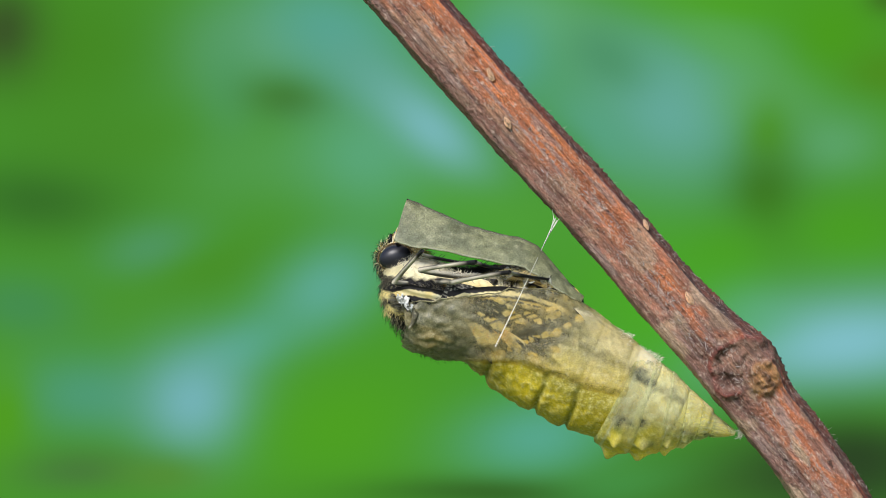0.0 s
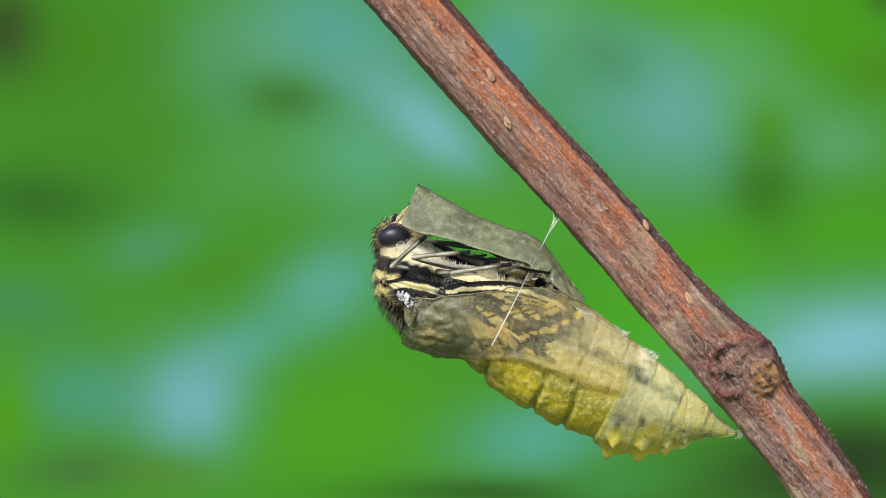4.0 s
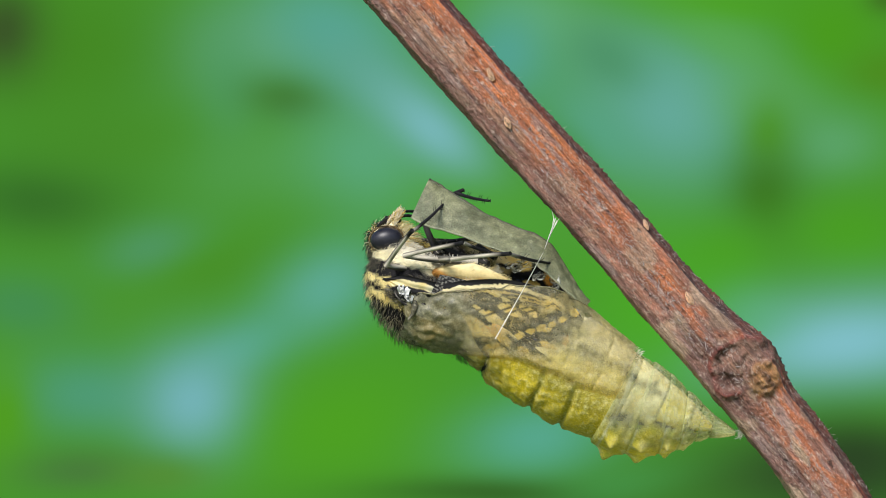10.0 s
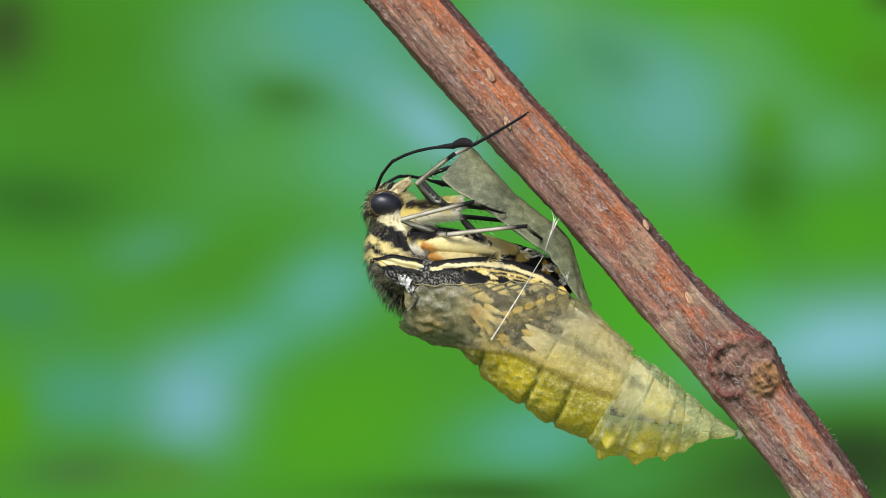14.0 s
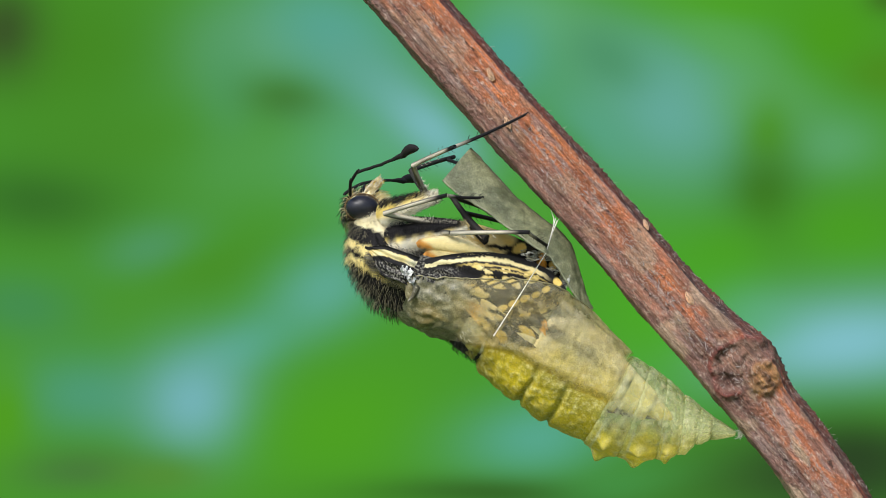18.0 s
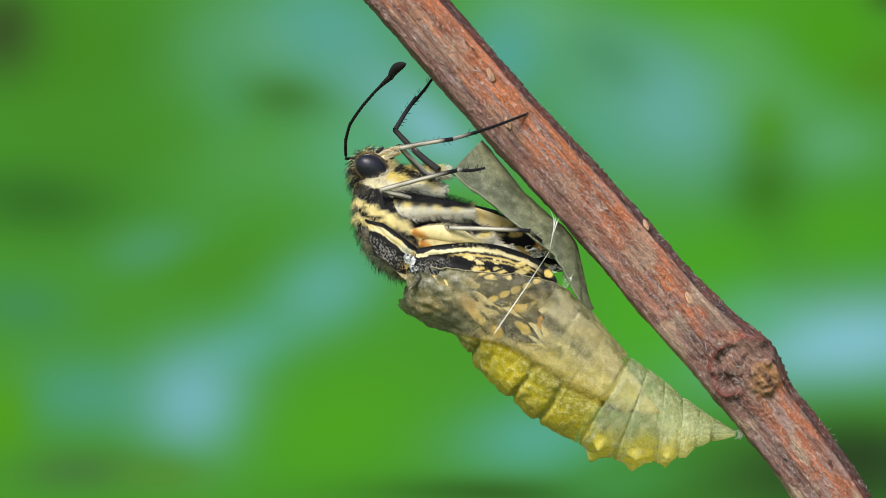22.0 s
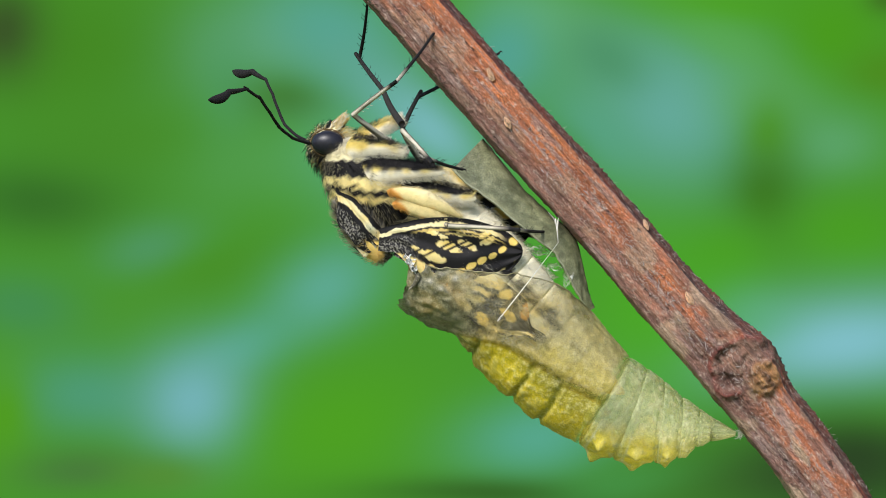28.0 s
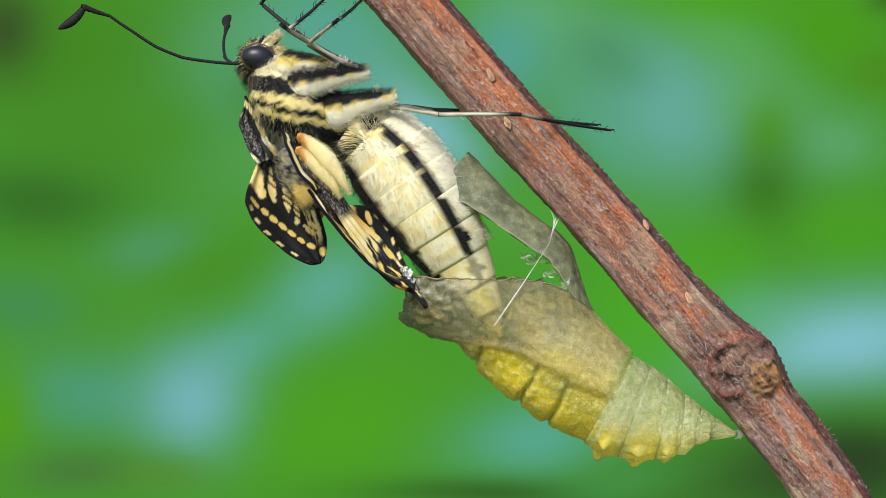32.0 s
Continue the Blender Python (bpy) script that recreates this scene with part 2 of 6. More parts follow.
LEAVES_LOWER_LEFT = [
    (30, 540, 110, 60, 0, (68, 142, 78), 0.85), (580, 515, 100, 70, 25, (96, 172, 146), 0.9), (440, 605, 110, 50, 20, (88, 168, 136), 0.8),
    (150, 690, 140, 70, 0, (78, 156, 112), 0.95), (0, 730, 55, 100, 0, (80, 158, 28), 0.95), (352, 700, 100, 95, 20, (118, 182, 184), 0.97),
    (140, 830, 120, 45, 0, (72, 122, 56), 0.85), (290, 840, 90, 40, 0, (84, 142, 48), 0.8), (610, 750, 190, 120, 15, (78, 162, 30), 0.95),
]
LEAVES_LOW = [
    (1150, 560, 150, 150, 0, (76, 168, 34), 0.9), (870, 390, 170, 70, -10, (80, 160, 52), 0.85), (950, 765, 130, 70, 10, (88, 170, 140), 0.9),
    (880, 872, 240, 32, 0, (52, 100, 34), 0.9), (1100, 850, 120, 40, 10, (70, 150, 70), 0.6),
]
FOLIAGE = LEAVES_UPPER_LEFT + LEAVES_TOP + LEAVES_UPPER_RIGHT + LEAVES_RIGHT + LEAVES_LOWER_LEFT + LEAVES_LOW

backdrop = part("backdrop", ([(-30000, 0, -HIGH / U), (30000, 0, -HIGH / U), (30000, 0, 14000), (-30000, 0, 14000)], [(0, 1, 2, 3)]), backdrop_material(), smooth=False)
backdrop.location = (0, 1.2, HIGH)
tagged(backdrop, "glowing sheet painted as a soft green blur of distant sunlit foliage", "foliage", kind="structure")

# unseen ground, added below; its green is lightened to throw light upward
m_, nt_, b_ = mat("bounce_ground", 0.9, 0.2)
g_ = nt_.nodes.new("ShaderNodeTexNoise")
g_.inputs["Scale"].default_value = 30
nt_.links.new(ramp(nt_, g_.outputs[0], (0.35, (0.06, 0.10, 0.025, 1)), (0.65, (0.11, 0.16, 0.05, 1))), b_.inputs["Base Color"])
ground = part("ground", ([(-4e6, -4e6, 0), (4e6, -4e6, 0), (4e6, 4e6, 0), (-4e6, 4e6, 0)], [(0, 1, 2, 3)]), m_, smooth=False)
tagged(ground, "unseen green ground under the stem, lightened to bounce light", "ground", kind="structure")


# ---- the dry stem ----
def along(points, n):
    """n points evenly along a smooth line through points (x, y, radius)."""
    p = np.array(points, float)
    out = []
    m = len(p)
    for i in range(m - 1):
        a, b, c, d = p[max(i - 1, 0)], p[i], p[i + 1], p[min(i + 2, m - 1)]
        for t in np.linspace(0, 1, 40, endpoint=i == m - 2):
            out.append(0.5 * (2 * b + (c - a) * t + (2 * a - 5 * b + 4 * c - d) * t * t + (3 * b - a - 3 * c + d) * t ** 3))
    out = np.array(out)
    s = np.concatenate([[0], np.cumsum(np.hypot(np.diff(out[:, 0]), np.diff(out[:, 1])))])
    w = np.linspace(0, s[-1], n)
    return np.stack([np.interp(w, s, out[:, j]) for j in range(out.shape[1])], 1)


STEM = [(488, -270, 57), (724, 0, 57), (902, 204, 57), (1068, 385, 58), (1188, 525, 60), (1272, 613, 64), (1320, 667, 67), (1356, 719, 61),
        (1411, 787, 60), (1474, 877, 61), (1532, 980, 62), (1772, 1380, 64)]


SCAR = (1312, 646)


def scar_place(px, py):
    """Radius and angle in the tilted oval of the old leaf scar; 1 on its lip."""
    c, q = math.cos(radians(-38)), math.sin(radians(-38))
    dx, dy = px - SCAR[0], py - SCAR[1]
    u, v = (dx * c + dy * q) / 58, (-dx * q + dy * c) / 44
    a = math.atan2(v, u)
    return math.hypot(u, v) / (1 + 0.07 * math.sin(3 * a + 1) + 0.05 * math.sin(5 * a)), a


def node_relief(px, py):
    """Height of the leaf scar, its lip and the corky bud patch above the stem's skin."""
    r, a = scar_place(px, py)
    k = Vector((px * 0.045, py * 0.045, 2))
    n1, n2 = noise.noise(k), noise.noise(k * 2.7)
    lip = smooth(1.1, 0.2, math.sin(a + 0.5)) * (0.8 + 0.5 * n1)
    h = 7 * lip * math.exp(-((r - 1) / 0.13) ** 2) - 6 * smooth(0.95, 0.7, r) + 5 * n1 * smooth(1.3, 0.8, r) + 3.5 * n2 * smooth(1.4, 0.9, r)
    for x, y, q in ((1341, 622, 11), (1299, 652, 14), (1322, 640, 20)):
        w = math.hypot(px - x, (py - y) * 1.2) / q
        h += 2.2 * math.exp(-((w - 1) / 0.3) ** 2) - 2 * math.exp(-(w / 0.5) ** 2)
    w = math.hypot((px - 1352) / 27, (py - 670) / 32)
    h += (7 + 2 * math.sin(w * 9 + 8 * n1) + 6 * n2) * smooth(1.15, 0.7, w)
    return h - 9 * math.exp(-((px - 1322) / 7) ** 2 - ((py - 690) / 9) ** 2)


def bark_colour(f, x, y, px, py):
    """Colour round the stem: rusty front, grey underside, a dark red upper face behind a groove, a brown scar."""
    s = (x * 0.65 + y * 0.76) / 100
    a = noise.noise(Vector((math.cos(f) * 1.5, math.sin(f) * 1.5, s * 1.1)))
    b = noise.noise(Vector((math.cos(f) * 4, math.sin(f) * 4, s * 2.6 + 5)))
    e = noise.noise(Vector((math.cos(f) * 9, math.sin(f) * 9, s * 1.2 + 9)))
    c = blend3(rgb(200, 122, 78), rgb(152, 92, 70), 0.5 + 0.9 * a + 0.3 * e)
    under = smooth(0.0, -0.75, math.cos(f) + 0.35 * b)
    c = blend3(c, rgb(136, 106, 98), 0.8 * under)
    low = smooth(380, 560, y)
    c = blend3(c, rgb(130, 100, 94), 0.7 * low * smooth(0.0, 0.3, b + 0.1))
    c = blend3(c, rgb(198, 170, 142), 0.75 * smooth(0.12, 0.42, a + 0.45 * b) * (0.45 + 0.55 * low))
    c = blend3(c, rgb(156, 132, 126), 0.7 * smooth(0.1, 0.4, e - 0.3 * a))
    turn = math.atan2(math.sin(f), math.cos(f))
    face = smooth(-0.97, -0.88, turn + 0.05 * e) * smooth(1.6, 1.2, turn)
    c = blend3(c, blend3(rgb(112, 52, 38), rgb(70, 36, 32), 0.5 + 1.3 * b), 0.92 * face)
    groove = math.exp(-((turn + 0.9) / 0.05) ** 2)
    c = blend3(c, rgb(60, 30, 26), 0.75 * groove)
    for line, deep in ((-2.08, 0.6), (-1.86, 0.45), (-2.45, 0.5)):
        c = blend3(c, rgb(86, 42, 32), deep * math.exp(-((turn - line + 0.1 * a) / 0.05) ** 2) * smooth(520, 300, y) * smooth(-0.25, 0.15, e + a))
    dusk = math.exp(-((px - 1262) / 55) ** 2 - ((py - 628) / 60) ** 2) + math.exp(-((px - 1300) / 60) ** 2 - ((py - 720) / 30) ** 2)
    c = blend3(c, rgb(92, 66, 62), min(0.8, 0.8 * dusk * (0.8 + b)))
    r, q = scar_place(px, py)
    c = blend3(c, blend3(rgb(142, 106, 92), rgb(98, 70, 62), 0.5 + b + 0.6 * e), 0.9 * smooth(1.06, 0.92, r) * smooth(0.4, 0.0, math.sin(f)))
    c = blend3(c, rgb(128, 56, 46), 0.8 * math.exp(-((r - 1.02) / 0.09) ** 2) * smooth(0.9, 0.2, math.sin(q + 0.5)))
    w = math.hypot((px - 1352) / 27, (py - 670) / 32)
    return blend3(c, blend3(rgb(176, 132, 84), rgb(120, 82, 54), 0.45 + 0.3 * math.sin(w * 9 + 6 * e) + b), 0.9 * smooth(1.15, 0.8, w) * smooth(0.2, -0.2, math.sin(f)))


CORNERS = [-0.95, -2.5, -3.9, -5.35, -0.95 - math.tau]


def facet(f):
    """Radius of the ridged stem: a circle drawn half-way to a four-sided section."""
    w = f % math.tau - math.tau
    w = w - math.tau if w > CORNERS[0] else w
    for a, b in zip(CORNERS, CORNERS[1:]):
        if b <= w <= a:
            h = (a - b) / 2
            return 0.42 + 0.6 * math.cos(h) / max(0.2, math.cos(w - (a + b) / 2)) + 0.05 * (1 - math.cos(h))
    return 1.0


def stem():
    root = tagged(new("stem"), "dry reddish-brown ridged plant stem with a scarred leaf node", "stem")
    line = along(STEM, 860)
    origin = at(1062, 388)
    root.location = origin
    # local x runs down the stem; vertices stay in plan space, turned by the stem's slope
    slope = math.degrees(math.atan2(-(530 - 205), 1180 - 900))
    root.matrix_basis = turned(1062, 388, 0, slope)
    inv = root.matrix_basis.inverted()
    sides = 150
    rows, tint = [], []
    for i, (x, y, r) in enumerate(line):
        a, b = line[max(i - 1, 0)], line[min(i + 1, len(line) - 1)]
        t = Vector((b[0] - a[0], 0, a[1] - b[1])).normalized()
        side = Vector((0, 1, 0)).cross(t).normalized()  # towards the upper right edge
        if side.x < 0:
            side = -side
        row = []
        s = i / len(line) * 60
        near_node = abs(x - 1312) < 95 and abs(y - 646) < 95
        for j in range(sides):
            f = math.tau * j / sides  # 0: upper right edge, pi/2: away from the camera, -pi/2: nearest
            q = facet(f) / 0.86 + 0.02 * math.cos(5 * f + 1.2 + 0.15 * s)
            groove = math.exp(-((math.atan2(math.sin(f + 0.9), math.cos(f + 0.9))) / 0.08) ** 2)
            q -= 0.07 * groove
            n = noise.noise(Vector((math.cos(f) * 2.2, math.sin(f) * 2.2, s * 0.5))) * 0.05
            n += noise.noise(Vector((math.cos(f) * 7, math.sin(f) * 7, s * 1.6))) * 0.03
            n += noise.noise(Vector((math.cos(f) * 16, math.sin(f) * 16, s * 5))) * 0.022
            n += noise.noise(Vector((math.cos(f) * 30, math.sin(f) * 30, s * 11))) * 0.03
            rr = r * (q + n)
            rr += 4.5 * smooth(0.9, 1.0, math.cos(f)) * max(0, noise.noise(Vector((s * 9, 0, 2))) + 0.15)
            bulge = math.exp(-((x - 1312) / 42) ** 2 - ((y - 632) / 62) ** 2)
            if math.cos(f) > 0 or math.sin(f) < 0:
                rr += 10 * bulge * max(0, math.cos(f + 0.6))
            ray = side * math.cos(f) + Vector((0, 1, 0)) * math.sin(f)
            w = at(x, y, 0) + ray * rr * U
            k = FAR / (FAR + w.y) / U
            px, py = 784 + w.x * k, 441 - (w.z - HIGH) * k
            if near_node and math.sin(f) < 0.2:
                w += ray * node_relief(px, py) * smooth(0.2, -0.25, math.sin(f)) * U
            row.append(tuple((inv @ w) / U))
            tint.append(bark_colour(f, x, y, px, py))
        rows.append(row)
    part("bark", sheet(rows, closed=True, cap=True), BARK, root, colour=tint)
    # lower end of the stem, down to the soil
    a, b = Vector(at(1745, 1355)), Vector(at(3330, 4000))
    pts = [tuple((inv @ (a + (b - a) * k)) / U) for k in np.linspace(0, 1, 12)]
    part("stem_foot", tube(pts, [62 + 1.2 * i for i in range(12)], 20), BARK, root, colour=lambda x, y, z: rgb(140, 80, 54))
    return root, inv


stem_thing, stem_inv = stem()


def stem_part(name, piece, material, label="", colour=None):
    """A piece given in plan space, fixed to the stem."""
    v, f = piece
    v = [tuple((stem_inv @ at(x, y, d)) / U) for x, d, y in v]
    return part(name, (v, f), material, stem_thing, label, colour=(lambda x, y, z: colour) if colour else None)


def bark_marks():
    """Curled scales of the old bud, and pale raised pores."""
    rng = random.Random(15)
    for k in range(5):
        a0 = rng.uniform(0, math.tau)
        r0 = 8 + 3 * k
        pts = []
        for i in range(9):
            a = a0 + i * 0.2
            x, y = 1349 + 5 * math.sin(2.4 * k) + r0 * 0.85 * math.cos(a), 668 + 6 * math.cos(1.7 * k) + r0 * math.sin(a) + 2 * math.sin(i * 2.1)
            pts.append((x, -70 + 0.5 * max(0, x - 1345) + 3 * math.sin(i * 1.3 + k), y))
        stem_part("bud_scale", tube(pts, [1.2 + 1.6 * math.sin(math.pi * (i + 0.5) / 9) for i in range(9)], 7), BARK, "tan corky scale of a dead bud", rgb(168, 128, 86))
    for x, y, r in ((898, 217, 13), (868, 132, 14), (1118, 396, 12), (1143, 398, 11), (1220, 528, 15)):
        rows = []
        for k in (1.0, 0.7, 0.4, 0.05):
            rows.append([(x + r * k * (0.8 + 0.25 * noise.noise(Vector((x, math.cos(b) * 1.5, math.sin(b) * 1.5)))) * (0.65 * math.cos(b) + 0.2 * math.sin(b)), -62 - 4 * (1 - k * k) + (8 if x in (1118, 1143) else 0), y + r * k * (0.85 + 0.3 * noise.noise(Vector((y, math.cos(b) * 1.5, math.sin(b) * 1.5)))) * (math.sin(b) + 0.35 * math.cos(b))) for b in np.linspace(0, math.tau, 13)[:-1]])
        stem_part("lenticel", sheet(rows, closed=True), BARK, "pale raised pore of the bark", rgb(222, 178, 142))


bark_marks()


def silk_pad():
    """Mat of silk that holds the tip of the chrysalis."""
    rng = random.Random(6)
    bits = []
    for _ in range(46):
        p = Vector((1311 + rng.uniform(-5, 6), rng.uniform(-30, 6), 764 + rng.uniform(-12, 10)))
        d = Vector((rng.uniform(-7, 7), rng.uniform(-5, 5), rng.uniform(-7, 7)))
        bits.append(tube([p - d, p + Vector((rng.uniform(-3, 3), -3, rng.uniform(-3, 3))), p + d], [0.35, 0.4, 0.3], 3))
    stem_part("silk_pad", join(*bits), DOWN, "small mat of pale silk")


silk_pad()


def stem_fibres():
    """Pale threads of silk and dry down that cling to the bark."""
    rng = random.Random(4)
    line = along(STEM, 400)
    pieces = []
    for _ in range(3000):
        i = rng.randrange(70, 330)
        x, y, r = line[i]
        if rng.random() > (0.35 if y < 250 else 0.9):
            continue
        t = Vector((line[i + 1][0] - x, line[i + 1][1] - y, 0)).normalized()
        nrm = Vector((-t.y, t.x, 0))
        w = rng.uniform(-0.97, 0.97)
        w = -abs(w) if rng.random() < 0.45 else w  # more on the chrysalis side
        f = lambda q: (x - nrm.x * q * r, -math.sqrt(max(0.02, 1 - q * q)) * r * 1.01 - 1.5, y - nrm.y * q * r)
        p = Vector(f(-w))
        a = rng.uniform(-1.5, 1.5)
        ln = rng.uniform(3, 10)
        dirv = (t * math.cos(a) + nrm * math.sin(a)) * ln
        q0, q2 = p, p + Vector((dirv.x, rng.uniform(-3, 2), dirv.y))
        q1 = (q0 + q2) / 2 + Vector((rng.uniform(-0.8, 0.8), -1.2, rng.uniform(-0.8, 0.8)))
        pieces.append(tube([q0, q1, q2], [0.26, 0.22, 0.12], 3))
    flakes = []
    for _ in range(520):
        i = rng.randrange(60, 330)
        x, y, r = line[i]
        if rng.random() > 0.35 + 0.6 * smooth(200, 520, y):
            continue
        t = Vector((line[i + 1][0] - x, line[i + 1][1] - y, 0)).normalized()
        nrm = Vector((-t.y, t.x, 0))
        w = rng.uniform(-0.95, 0.95)
        p = Vector((x + nrm.x * w * r, -math.sqrt(1 - w * w) * r * 1.01 - 0.5, y + nrm.y * w * r))
        a = rng.gauss(0, 0.5)
        dirv = (t * math.cos(a) + nrm * math.sin(a)) * rng.uniform(2.5, 6)
        q = Vector((dirv.x, rng.uniform(-1, 1), dirv.y))
        k = rng.uniform(0.4, 1.0)
        flakes.append(tube([p - q, p + Vector((rng.uniform(-1, 1), -0.6, rng.uniform(-1, 1))), p + q], [0.5 * k, 1.5 * k, 0.4 * k], 5, 0.5))
    ob = stem_part("bark_flake", join(*flakes), FLAKE, "pale silvery flakes of peeling bark")
    ob["kind"] = "stuff"
    ob = stem_part("silk_fibre", join(*pieces), DOWN, "pale silk threads stuck to the bark")
    ob["kind"] = "stuff"


stem_fibres()


# ---- the chrysalis skin ----
# how far the skin is bent back to its first, straighter shape, over time
BENT = [(0, 1.0), (3.5, 1.0), (5.5, 0.72), (6.0, 0.7), (6.5, 0.85), (9, 0.82), (11, 0.75), (11.5, 0.7), (12, 0.52), (13, 0.55), (14.5, 0.55), (17, 0.38),
        (18.5, 0.28), (19, 0.18), (20, 0.06), (21, 0.0), (23, 0.0), (28, 0.0), (29.5, 0.05), (30, 0.2), (31, 0.28), (32, 0.33)]
CASE_AT = (1010, 660)


def case_pose(t):
    s = lerp_table(BENT, t)[0]
    return turned(CASE_AT[0] + 26 * s, CASE_AT[1], 0, 13 * s)


chrysalis = tagged(new("chrysalis"), "split yellow-green pupal skin hanging from the stem by silk", "chrysalis")
chrysalis.matrix_basis = case_pose(0)


def stations(rows, n):
    """Smooth rows between the given ones."""
    p = np.array(rows, float)
    m = len(p)
    out = []
    for w in np.linspace(0, m - 1, n):
        i = min(int(w), m - 2)
        t = w - i
        a, b, c, d = p[max(i - 1, 0)], p[i], p[i + 1], p[min(i + 2, m - 1)]
        out.append(0.5 * (2 * b + (c - a) * t + (2 * a - 5 * b + 4 * c - d) * t * t + (3 * b - a - 3 * c + d) * t ** 3))
    return np.array(out)


# upper x, y; lower x, y; half width; opening angle at the top; where the wing case ends; bulge
CASE_ROWS = [(722, 468, 710, 546, 72, 84, 1.0), (788, 475, 762, 577, 84, 82, 1.0), (850, 482, 806, 593, 92, 80, 0.98), (920, 488, 838, 641, 95, 76, 0.86),
             (985, 505, 870, 677, 97, 58, 0.76), (1045, 555, 906, 708, 95, 14, 0.66), (1080, 595, 952, 746, 88, 1, 0.62), (1114, 635, 1023, 785, 83, 1, 0.55)]


def case_point(row, f, out=0.0):
    """Point of the front case at the angle f from the upper side; f < 0 lies away from the camera."""
    ux, uy, lx, ly, w, gap, _ = row
    c0 = math.cos(radians(gap))
    length = math.hypot(ux - lx, uy - ly)
    nx, ny = (ux - lx) / length, (uy - ly) / length
    h = length / (1 + c0)
    k = math.cos(f) * (h + out)
    mx, my = lx + nx * h, ly + ny * h
    return (mx + nx * k - CASE_AT[0], -math.sin(f) * (w + out), CASE_AT[1] - (my + ny * k))


def ragged(i, seed, amount):
    return amount * (noise.noise(Vector((i * 0.55, seed, 0))) + 0.5 * noise.noise(Vector((i * 1.9, seed, 4))))


def skin_noise(x, y, z):
    """Blotches, streaks along the skin and fine wrinkles."""
    run, across = 0.86 * x - 0.5 * z, 0.5 * x + 0.86 * z
    return (noise.noise(Vector((x * 0.02, y * 0.02, z * 0.02))), noise.noise(Vector((run * 0.012, across * 0.09, y * 0.04))),
            noise.noise(Vector((x * 0.085, y * 0.085, z * 0.085 + 3))))


